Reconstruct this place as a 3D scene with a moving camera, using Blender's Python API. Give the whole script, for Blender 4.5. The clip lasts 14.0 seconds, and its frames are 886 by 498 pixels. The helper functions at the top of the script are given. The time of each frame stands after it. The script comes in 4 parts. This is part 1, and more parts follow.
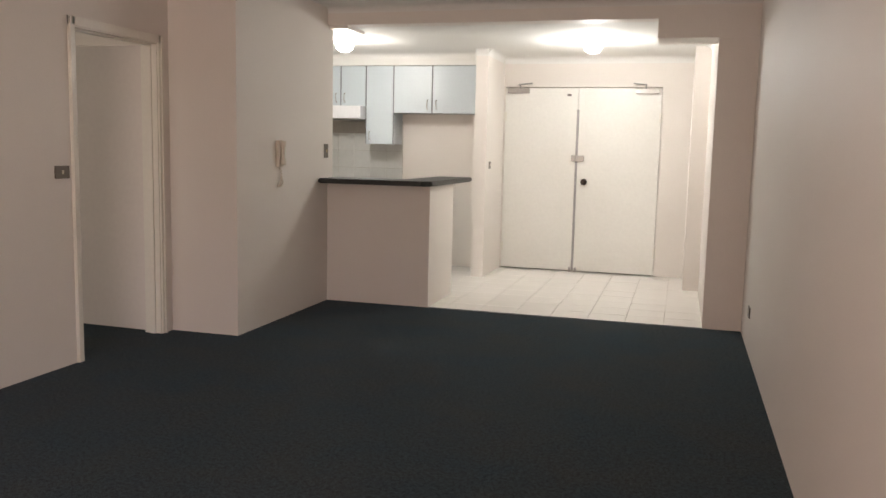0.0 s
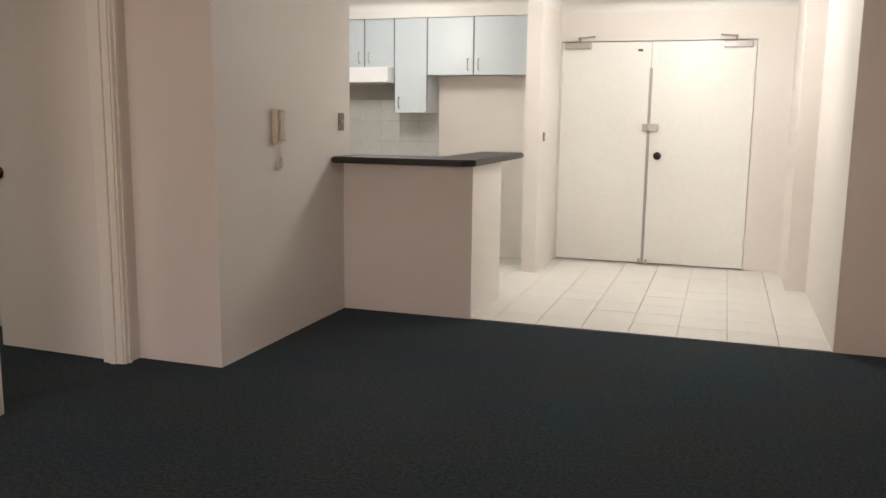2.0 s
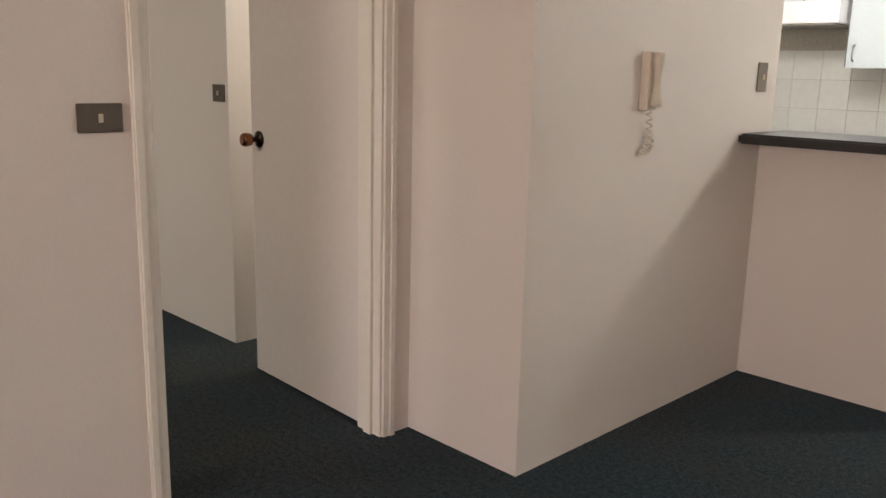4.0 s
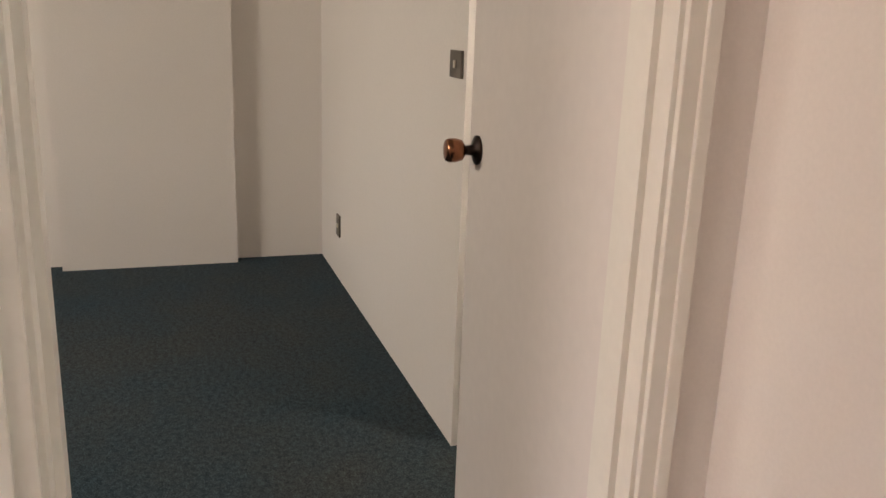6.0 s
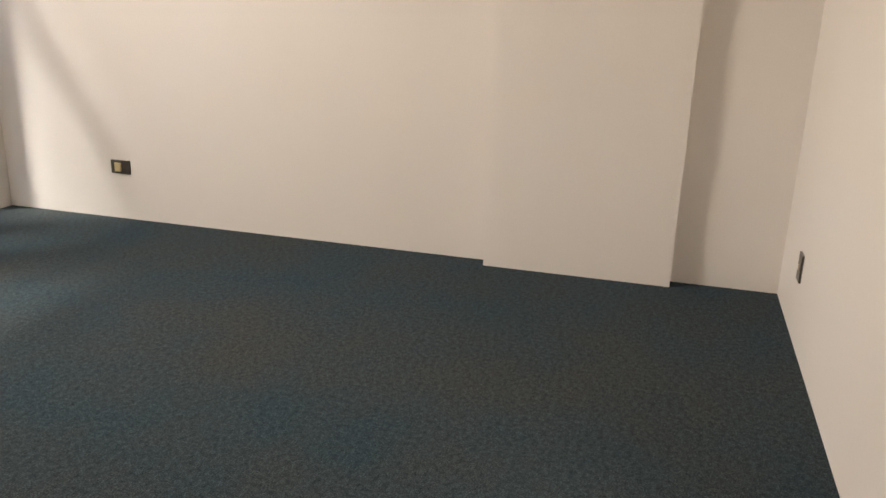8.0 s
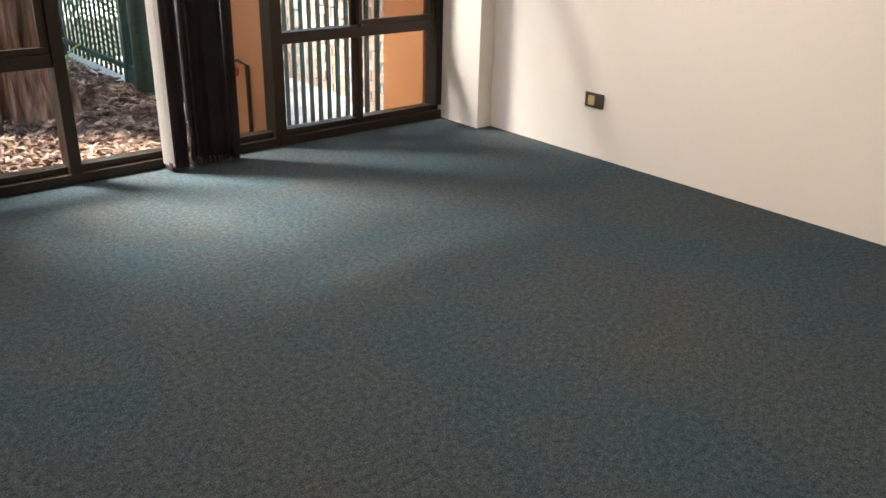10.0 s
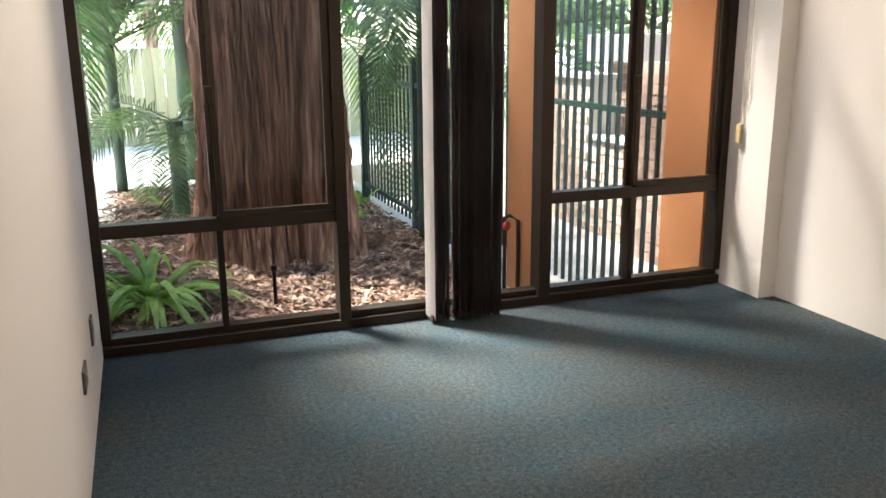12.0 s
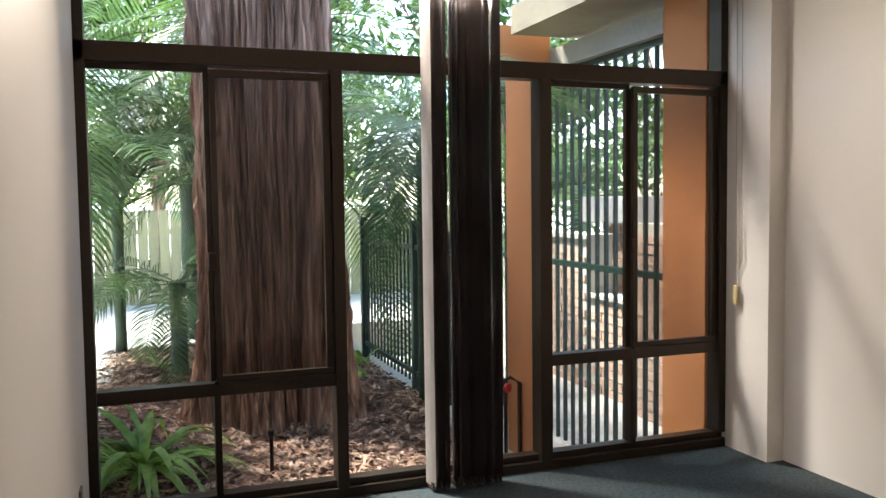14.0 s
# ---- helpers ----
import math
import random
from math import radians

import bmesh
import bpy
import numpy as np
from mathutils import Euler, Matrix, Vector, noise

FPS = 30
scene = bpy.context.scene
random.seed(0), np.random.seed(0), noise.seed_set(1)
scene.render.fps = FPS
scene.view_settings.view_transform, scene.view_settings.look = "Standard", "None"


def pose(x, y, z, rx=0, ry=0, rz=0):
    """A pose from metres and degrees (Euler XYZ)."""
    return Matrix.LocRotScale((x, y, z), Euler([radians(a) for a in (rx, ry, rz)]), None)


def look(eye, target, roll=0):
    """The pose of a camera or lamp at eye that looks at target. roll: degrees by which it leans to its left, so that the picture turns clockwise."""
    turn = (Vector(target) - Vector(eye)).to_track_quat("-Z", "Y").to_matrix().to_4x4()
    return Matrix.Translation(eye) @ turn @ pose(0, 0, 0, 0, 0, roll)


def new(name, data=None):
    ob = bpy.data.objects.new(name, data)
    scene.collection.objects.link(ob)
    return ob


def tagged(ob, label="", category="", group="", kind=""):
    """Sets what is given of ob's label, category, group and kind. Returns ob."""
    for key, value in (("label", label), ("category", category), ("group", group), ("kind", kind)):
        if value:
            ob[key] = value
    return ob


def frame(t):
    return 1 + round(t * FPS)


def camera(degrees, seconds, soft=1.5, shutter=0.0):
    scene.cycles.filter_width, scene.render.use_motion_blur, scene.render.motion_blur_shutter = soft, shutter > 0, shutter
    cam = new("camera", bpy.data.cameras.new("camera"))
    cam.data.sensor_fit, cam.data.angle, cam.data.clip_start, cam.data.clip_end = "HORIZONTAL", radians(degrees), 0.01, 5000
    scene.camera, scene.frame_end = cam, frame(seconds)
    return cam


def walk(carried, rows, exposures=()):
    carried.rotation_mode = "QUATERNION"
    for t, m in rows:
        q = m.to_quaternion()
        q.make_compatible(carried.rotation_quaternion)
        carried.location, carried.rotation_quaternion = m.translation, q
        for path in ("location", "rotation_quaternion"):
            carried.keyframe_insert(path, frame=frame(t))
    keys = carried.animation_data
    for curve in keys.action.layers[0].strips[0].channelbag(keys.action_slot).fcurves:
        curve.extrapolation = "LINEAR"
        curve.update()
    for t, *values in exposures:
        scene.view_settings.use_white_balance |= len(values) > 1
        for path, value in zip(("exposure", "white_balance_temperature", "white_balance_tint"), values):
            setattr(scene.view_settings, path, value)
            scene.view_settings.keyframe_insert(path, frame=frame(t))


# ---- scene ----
cam = camera(56.1, 14.0)

EXPOSURES = [(0, 1.6), (2.0, 1.65), (3.7, 2.0), (5.8, 2.5), (7.0, 2.85), (8.0, 3.1), (9.2, 3.35), (11.5, 3.35), (13.0, 2.95), (14, 2.65)]
PATH = [
    (0, (0.177, -0.253, 1.339), (-0.367, 1.657, 1.1), 1.3),
    (0.5, (0.086, -0.094, 1.356), (-0.444, 1.812, 1.066), 1.1),
    (1, (0.023, 0.258, 1.372), (-0.537, 2.15, 1.042), 1.0),
    (1.5, (-0.137, 0.707, 1.331), (-0.727, 2.591, 1.011), 0.1),
    (2, (-0.293, 1.173, 1.341), (-0.92, 3.047, 1.027), 0.7),
    (2.5, (-0.494, 1.661, 1.295), (-1.256, 3.481, 0.966), 1.5),
    (3, (-0.711, 2.109, 1.298), (-1.624, 3.851, 0.936), 0.7),
    (3.5, (-1.007, 2.543, 1.283), (-2.132, 4.149, 0.889), 1.9),
    (3.7, (-1.061, 2.701, 1.283), (-2.307, 4.214, 0.882), 1.5),
    (5.8, (-2.222, 4.037, 1.318), (-4.017, 4.744, 0.792), 3.1),
    (6, (-2.322, 4.095, 1.283), (-4.152, 4.711, 0.762), 2.1),
    (6.3, (-2.462, 4.168, 1.294), (-4.33, 4.648, 0.766), 1.8),
    (6.5, (-2.58, 4.219, 1.279), (-4.472, 4.603, 0.756), 2.0),
    (7, (-2.810, 4.285, 1.290), (-4.729, 4.395, 0.736), 1.4),
    (7.5, (-2.926, 4.349, 1.289), (-4.827, 4.131, 0.709), 2.2),
    (8, (-3.050, 4.345, 1.280), (-4.892, 3.853, 0.676), 1.9),
    (8.5, (-3.170, 4.320, 1.290), (-4.900, 3.582, 0.609), 1.5),
    (9, (-3.310, 4.270, 1.210), (-4.913, 3.306, 0.503), 2.0),
    (9.2, (-3.370, 4.250, 1.200), (-4.909, 3.191, 0.486), 1.9),
    (11.3, (-3.826, 4.076, 1.307), (-4.528, 2.357, 0.564), 0.2),
    (11.5, (-3.827, 4.073, 1.324), (-4.511, 2.319, 0.649), 0.1),
    (12, (-3.819, 4.078, 1.306), (-4.479, 2.253, 0.822), -0.5),
    (12.5, (-3.792, 4.059, 1.318), (-4.466, 2.21, 0.96), -0.6),
    (13, (-3.811, 4.074, 1.333), (-4.487, 2.209, 1.077), -0.5),
    (13.5, (-3.798, 4.077, 1.328), (-4.487, 2.206, 1.165), -0.7),
    (14, (-3.813, 4.085, 1.347), (-4.497, 2.209, 1.229), -0.7),
]
walk(cam, [(t, look(eye, target, roll)) for t, eye, target, roll in PATH], EXPOSURES)

# ---------- world, sun and lamps ----------
world = bpy.data.worlds.new("sky")
scene.world = world
world.use_nodes = True
wn = world.node_tree.nodes
sky = wn.new("ShaderNodeTexSky")
sky.sky_type = "NISHITA"
sky.sun_disc = False
sky.sun_elevation = radians(55)
sky.sun_rotation = radians(143)
world.node_tree.links.new(sky.outputs[0], wn["Background"].inputs[0])
wn["Background"].inputs[1].default_value = 0.15
sun = new("sun", bpy.data.lights.new("sun", "SUN"))
sun.data.energy = 4.2
sun.data.angle = radians(15)
sun.data.color = (1.0, 0.94, 0.84)
sun.matrix_world = look((0.42, -0.56, 1.0), (0, 0, 0))


def lamp(name, kind, m, watts, colour, size=0.1, size_y=None):
    ob = new(name, bpy.data.lights.new(name, kind))
    ob.data.energy, ob.data.color = watts, colour
    if kind == "AREA":
        ob.data.shape, ob.data.size, ob.data.size_y = "RECTANGLE", size, size_y or size
    else:
        ob.data.shadow_soft_size = size
    ob.matrix_world = m
    return ob


LAMP_KITCHEN = (-3.02, 7.35)
LAMP_FOYER = (-0.68, 7.66)
lamp("kitchen_bulb", "POINT", pose(*LAMP_KITCHEN, 2.17), 8.5, (1.0, 0.95, 0.88), 0.09)
lamp("foyer_bulb", "POINT", pose(*LAMP_FOYER, 2.17), 10.3, (1.0, 0.98, 0.94), 0.09)
# daylight from the living room's own window, in its opening
lamp("living_window_light", "AREA", look((-1.4, -1.68, 1.35), (-1.4, 3, 0.9)), 23, (1.0, 0.68, 0.56), 2.8, 1.9)
# strip lamp hidden atop the bedroom window's opening, added to boost the sky light
lamp("bedroom_window_fill", "AREA", look((-4.7, 0.42, 2.36), (-5.9, 3.8, 0.5)), 9.5, (1.0, 0.86, 0.72), 1.5, 0.08).data.spread = radians(125)
# assumed, unseen lamp added to brighten the passage wall beside the door
lamp("passage_fill", "POINT", pose(-3.95, 5.55, 2.2), 1.7, (1.0, 0.92, 0.80), 0.09)


# ---------- materials ----------
def mat(name, colour, rough=0.6, metal=0.0, grain=60.0, vary=0.12, bump=0.15, coarse=1.3, tint=None, random_tone=0.0, sheen=0.0, spec=0.5, stretch=(1, 1, 1), leafy=0.0, depth=0.004):
    """A painted, woven or mineral surface: a fine grain and a coarse wear, in object space."""
    m = bpy.data.materials.new(name)
    m.use_nodes = True
    n, l = m.node_tree.nodes, m.node_tree.links
    b = n["Principled BSDF"]
    b.inputs["Roughness"].default_value, b.inputs["Metallic"].default_value = rough, metal
    b.inputs["Specular IOR Level"].default_value = spec
    b.inputs["Sheen Weight"].default_value = sheen
    co = n.new("ShaderNodeTexCoord")
    mp = n.new("ShaderNodeMapping")
    mp.inputs["Scale"].default_value = stretch
    l.new(co.outputs["Object"], mp.inputs[0])
    fine, wide = n.new("ShaderNodeTexNoise"), n.new("ShaderNodeTexNoise")
    fine.inputs["Scale"].default_value, wide.inputs["Scale"].default_value = grain, coarse
    fine.inputs["Detail"].default_value = 3
    wide.inputs["Detail"].default_value = 5
    l.new(mp.outputs[0], fine.inputs["Vector"])
    l.new(mp.outputs[0], wide.inputs["Vector"])
    c2 = tint or tuple(c * (1 - vary * 1.6) for c in colour)
    ramp = n.new("ShaderNodeValToRGB")
    ramp.color_ramp.elements[0].position, ramp.color_ramp.elements[1].position = 0.35, 0.66
    ramp.color_ramp.elements[0].color = (*c2, 1)
    ramp.color_ramp.elements[1].color = (*colour, 1)
    l.new(wide.outputs[0], ramp.inputs[0])
    hsv = n.new("ShaderNodeHueSaturation")
    rng = n.new("ShaderNodeMapRange")
    rng.inputs["From Min"].default_value, rng.inputs["From Max"].default_value = 0.3, 0.7
    rng.inputs["To Min"].default_value, rng.inputs["To Max"].default_value = 1 - vary, 1 + vary
    l.new(fine.outputs[0], rng.inputs[0])
    value = rng.outputs[0]
    if random_tone:
        info, add = n.new("ShaderNodeObjectInfo"), n.new("ShaderNodeMath")
        add.operation = "MULTIPLY_ADD"
        add.inputs[1].default_value = random_tone
        l.new(info.outputs["Random"], add.inputs[0])
        l.new(value, add.inputs[2])
        value = add.outputs[0]
    l.new(value, hsv.inputs["Value"])
    l.new(ramp.outputs[0], hsv.inputs["Color"])
    l.new(hsv.outputs[0], b.inputs["Base Color"])
    if leafy:
        tl, mx = n.new("ShaderNodeBsdfTranslucent"), n.new("ShaderNodeMixShader")
        mx.inputs[0].default_value = leafy
        l.new(hsv.outputs[0], tl.inputs[0])
        l.new(b.outputs[0], mx.inputs[1])
        l.new(tl.outputs[0], mx.inputs[2])
        l.new(mx.outputs[0], n["Material Output"].inputs[0])
    if bump:
        bp = n.new("ShaderNodeBump")
        bp.inputs["Strength"].default_value, bp.inputs["Distance"].default_value = bump, depth
        l.new(fine.outputs[0], bp.inputs["Height"])
        l.new(bp.outputs[0], b.inputs["Normal"])
    return m


def carpet_material():
    """Cut pile: tufts, clumps of tufts and trodden, browner patches, with a sheen tinted blue to imitate sky light at
    low angles.
    """
    m = bpy.data.materials.new("carpet")
    m.use_nodes = True
    n, l = m.node_tree.nodes, m.node_tree.links
    b = n["Principled BSDF"]
    b.inputs["Roughness"].default_value = 1.0
    b.inputs["Specular IOR Level"].default_value = 0.05
    b.inputs["Sheen Weight"].default_value = 0.05
    b.inputs["Sheen Roughness"].default_value = 0.45
    b.inputs["Sheen Tint"].default_value = (0.62, 0.78, 1.0, 1)
    co = n.new("ShaderNodeTexCoord")

    def noise_at(scale, detail, rough=0.5):
        t = n.new("ShaderNodeTexNoise")
        t.inputs["Scale"].default_value, t.inputs["Detail"].default_value = scale, detail
        t.inputs["Roughness"].default_value = rough
        l.new(co.outputs["Object"], t.inputs["Vector"])
        return t.outputs[0]

    def ramp(src, lo, hi, a, c):
        r = n.new("ShaderNodeMapRange")
        for k, v in (("From Min", lo), ("From Max", hi), ("To Min", a), ("To Max", c)):
            r.inputs[k].default_value = v
        l.new(src, r.inputs[0])
        return r.outputs[0]

    def times(p, q):
        t = n.new("ShaderNodeMath")
        t.operation = "MULTIPLY"
        l.new(p, t.inputs[0])
        l.new(q, t.inputs[1])
        return t.outputs[0]
    tuft, clump, trod = noise_at(230, 2), noise_at(55, 7, 0.85), noise_at(1.5, 9, 0.68)
    mix = n.new("ShaderNodeMix")
    mix.data_type = "RGBA"
    mix.inputs["A"].default_value = (0.030, 0.047, 0.057, 1)
    mix.inputs["B"].default_value = (0.048, 0.050, 0.046, 1)
    l.new(ramp(trod, 0.36, 0.68, 0.0, 0.85), mix.inputs["Factor"])
    hsv = n.new("ShaderNodeHueSaturation")
    tone = times(ramp(tuft, 0.3, 0.7, 0.45, 1.55), ramp(clump, 0.34, 0.66, 0.35, 1.65))
    l.new(tone, hsv.inputs["Value"])
    l.new(mix.outputs["Result"], hsv.inputs["Color"])
    l.new(hsv.outputs[0], b.inputs["Base Color"])
    bp = n.new("ShaderNodeBump")
    bp.inputs["Strength"].default_value, bp.inputs["Distance"].default_value = 0.12, 0.005
    l.new(clump, bp.inputs["Height"])
    l.new(bp.outputs[0], b.inputs["Normal"])
    return m


WALL = mat("wall_paint", (0.78, 0.735, 0.69), 0.55, grain=140, vary=0.018, bump=0.10, coarse=0.7, tint=(0.76, 0.71, 0.66))
CEIL = mat("ceiling_paint", (0.80, 0.79, 0.76), 0.8, grain=180, vary=0.02, bump=0.12)
GLOSS = mat("gloss_paint", (0.80, 0.77, 0.70), 0.32, grain=40, vary=0.02, bump=0.03)
DOORM = mat("door_paint", (0.76, 0.70, 0.66), 0.42, grain=30, vary=0.02, bump=0.03)
ENTRY = mat("entry_door_paint", (0.82, 0.81, 0.77), 0.38, grain=30, vary=0.02, bump=0.04, tint=(0.79, 0.775, 0.73))
CARPET = carpet_material()
TILE = mat("floor_tile", (0.80, 0.78, 0.74), 0.16, grain=25, vary=0.02, bump=0.02, random_tone=0.03)
GROUT = mat("grout", (0.44, 0.41, 0.37), 0.9, grain=200, vary=0.2)
SPLASH = mat("splash_tile", (0.62, 0.62, 0.60), 0.2, grain=20, vary=0.03, bump=0.03, random_tone=0.05)
CABINET = mat("cabinet_laminate", (0.56, 0.62, 0.66), 0.35, grain=50, vary=0.02, bump=0.02)
CABEDGE = mat("cabinet_edge", (0.16, 0.17, 0.19), 0.5, grain=60)
CABDARK = mat("cabinet_carcass", (0.45, 0.46, 0.47), 0.6, grain=60)
COUNTER = mat("counter_laminate", (0.012, 0.011, 0.011), 0.4, grain=300, vary=0.4, bump=0.02)
STEEL = mat("brushed_steel", (0.45, 0.44, 0.42), 0.35, 1.0, grain=80, vary=0.08)
PLATE = mat("switch_plate", (0.16, 0.14, 0.12), 0.35, 0.7, grain=60, vary=0.06, bump=0.02)
BRASS = mat("aged_bronze", (0.30, 0.13, 0.07), 0.25, 1.0, grain=50, vary=0.15, bump=0.03)
DARKMETAL = mat("dark_bronze", (0.05, 0.035, 0.03), 0.35, 0.9, grain=50)
PLASTIC = mat("cream_plastic", (0.70, 0.64, 0.54), 0.4, grain=30, vary=0.03, bump=0.0)
IVORY = mat("yellowed_plastic", (0.62, 0.50, 0.27), 0.4, grain=30, vary=0.05, bump=0.0)
WHITEP = mat("white_enamel", (0.82, 0.82, 0.84), 0.3, grain=30, vary=0.02, bump=0.0)
ALU = mat("bronze_aluminium", (0.040, 0.027, 0.019), 0.38, 0.55, grain=90, vary=0.15, bump=0.04)
BLIND = mat("blind_fabric", (0.13, 0.10, 0.095), 0.27, grain=260, vary=0.25, bump=0.12)
# outer slat's grey is lightened in colour, as little light reaches its face
BLINDEND = mat("blind_fabric_lightened", (0.50, 0.46, 0.44), 0.8, grain=260, vary=0.12, bump=0.3)
CORD = mat("cord", (0.55, 0.50, 0.42), 0.8, grain=300)
ORANGE = mat("orange_render", (0.62, 0.25, 0.095), 0.85, grain=120, vary=0.06, bump=0.5)
CONCRETE = mat("concrete", (0.42, 0.40, 0.35), 0.9, grain=40, vary=0.12, bump=0.5)
CREAM = mat("cream_render", (0.72, 0.64, 0.48), 0.85, grain=90, vary=0.05, bump=0.4)
FENCE = mat("green_steel", (0.012, 0.045, 0.038), 0.4, 0.2, grain=90, vary=0.15, bump=0.05)
BARS = mat("dark_green_bars", (0.010, 0.020, 0.018), 0.45, 0.2, grain=90, vary=0.15)
PALING = mat("paling_timber", (0.38, 0.36, 0.21), 0.85, grain=30, vary=0.2, bump=0.6, stretch=(6, 6, 0.7), random_tone=0.25)
BARK = mat("bark", (0.54, 0.355, 0.265), 0.95, grain=16, vary=0.6, bump=1.0, coarse=6.0, tint=(0.14, 0.067, 0.044), stretch=(2.4, 2.4, 0.16), depth=0.02)
MULCH = mat("mulch_soil", (0.27, 0.15, 0.11), 0.95, grain=45, vary=0.5, bump=1.0, coarse=4.0, tint=(0.09, 0.05, 0.038), depth=0.02)
CHIP = mat("dry_leaves", (0.58, 0.41, 0.32), 0.8, grain=12, vary=0.5, bump=0.3, coarse=6.0, tint=(0.17, 0.095, 0.07))
PAVING = mat("sunlit_paving", (0.62, 0.60, 0.55), 0.85, grain=40, vary=0.12, bump=0.3)
FROND = mat("palm_leaf", (0.115, 0.20, 0.06), 0.30, grain=30, vary=0.3, bump=0.0, coarse=1.6, tint=(0.03, 0.07, 0.032), random_tone=0.5, leafy=0.35)
STRAP = mat("strap_leaf", (0.38, 0.55, 0.13), 0.4, grain=20, vary=0.25, bump=0.1, coarse=3, tint=(0.18, 0.34, 0.06), leafy=0.4)
LEAF = mat("tree_leaf", (0.10, 0.17, 0.045), 0.45, grain=5, vary=0.5, bump=0.0, coarse=0.9, tint=(0.05, 0.11, 0.035), leafy=0.4)
PALMTRUNK = mat("palm_trunk", (0.045, 0.085, 0.055), 0.7, grain=20, vary=0.3, bump=0.6, stretch=(1, 1, 4))
BRICK = mat("brick", (0.42, 0.29, 0.23), 0.9, grain=60, vary=0.2, bump=0.6, random_tone=0.35)
MORTAR = mat("mortar", (0.48, 0.45, 0.40), 0.95, grain=120, vary=0.15, bump=0.4)
GREYROOF = mat("grey_fascia", (0.22, 0.22, 0.23), 0.7, grain=50, vary=0.1)
COURT = mat("courtyard_concrete", (0.46, 0.44, 0.42), 0.9, grain=30, vary=0.25, bump=0.5, coarse=3.0, tint=(0.28, 0.26, 0.24))
SLAB = mat("weathered_soffit", (0.42, 0.35, 0.25), 0.9, grain=30, vary=0.12, bump=0.4, coarse=2.5, tint=(0.30, 0.24, 0.17))
RED = mat("red_handle", (0.55, 0.03, 0.04), 0.4, grain=40, vary=0.05)
COPPER = mat("old_pipe", (0.10, 0.06, 0.045), 0.6, 0.5, grain=60, vary=0.3)
# door paint lightened along the edge, so that it imitates a lit line
LIP = mat("door_edge_lightened", (0.90, 0.88, 0.82), 0.4, grain=40, vary=0.02, bump=0.03)
SEAL = mat("grey_strip", (0.38, 0.37, 0.36), 0.5, 0.3, grain=60, vary=0.1)


def glass(name, tint, clear):
    """A thin pane: mostly clear, with a mirror-like film over it."""
    m = bpy.data.materials.new(name)
    m.use_nodes = True
    n, l = m.node_tree.nodes, m.node_tree.links
    tr, gl, mix = n.new("ShaderNodeBsdfTransparent"), n.new("ShaderNodeBsdfGlossy"), n.new("ShaderNodeMixShader")
    tr.inputs[0].default_value = (*tint, 1)
    gl.inputs["Roughness"].default_value = 0.02
    mix.inputs[0].default_value = 1 - clear
    l.new(tr.outputs[0], mix.inputs[1])
    l.new(gl.outputs[0], mix.inputs[2])
    l.new(mix.outputs[0], n["Material Output"].inputs[0])
    return m


GLASS = glass("clear_glass", (0.96, 0.98, 0.97), 0.985)
SCREEN = glass("insect_screen", (0.70, 0.69, 0.67), 0.98)


def glow(name, colour, strength):
    m = bpy.data.materials.new(name)
    m.use_nodes = True
    b = m.node_tree.nodes["Principled BSDF"]
    b.inputs["Base Color"].default_value = (0.9, 0.88, 0.84, 1)
    b.inputs["Roughness"].default_value = 0.3
    b.inputs["Emission Color"].default_value = (*colour, 1)
    b.inputs["Emission Strength"].default_value = strength
    return m


LIT = glow("lit_opal_glass", (1.0, 0.96, 0.90), 9.0)


# ---------- mesh helpers ----------
def box(bm, x0, x1, y0, y1, z0, z1, bevel=0.0):
    v = [bm.verts.new(p) for p in ((x0, y0, z0), (x1, y0, z0), (x1, y1, z0), (x0, y1, z0), (x0, y0, z1), (x1, y0, z1), (x1, y1, z1), (x0, y1, z1))]
    faces = [bm.faces.new([v[i] for i in q]) for q in ((3, 2, 1, 0), (4, 5, 6, 7), (0, 1, 5, 4), (1, 2, 6, 5), (2, 3, 7, 6), (3, 0, 4, 7))]
    if bevel:
        edges = {e for f in faces for e in f.edges}
        bmesh.ops.bevel(bm, geom=list(edges), offset=bevel, segments=2, affect="EDGES", profile=0.6)
    return bm


def boxes(*rows, bevel=0.0):
    bm = bmesh.new()
    for r in rows:
        box(bm, *r, bevel=bevel)
    return bm


def tube(bm, pts, radius, sides=8, cap=True):
    """A tube along points; radius may be a list."""
    pts = [Vector(p) for p in pts]
    rs = radius if isinstance(radius, (list, tuple)) else [radius] * len(pts)
    rings = []
    for i, p in enumerate(pts):
        d = (pts[min(i + 1, len(pts) - 1)] - pts[max(i - 1, 0)]).normalized()
        a = d.cross(Vector((0, 0, 1)) if abs(d.z) < 0.9 else Vector((1, 0, 0))).normalized()
        b = d.cross(a)
        rings.append([bm.verts.new(p + rs[i] * (math.cos(6.28319 * k / sides) * a + math.sin(6.28319 * k / sides) * b)) for k in range(sides)])
    for r, s in zip(rings, rings[1:]):
        for k in range(sides):
            bm.faces.new((r[k], r[(k + 1) % sides], s[(k + 1) % sides], s[k]))
    if cap:
        bm.faces.new(rings[0][::-1])
        bm.faces.new(rings[-1])
    return bm


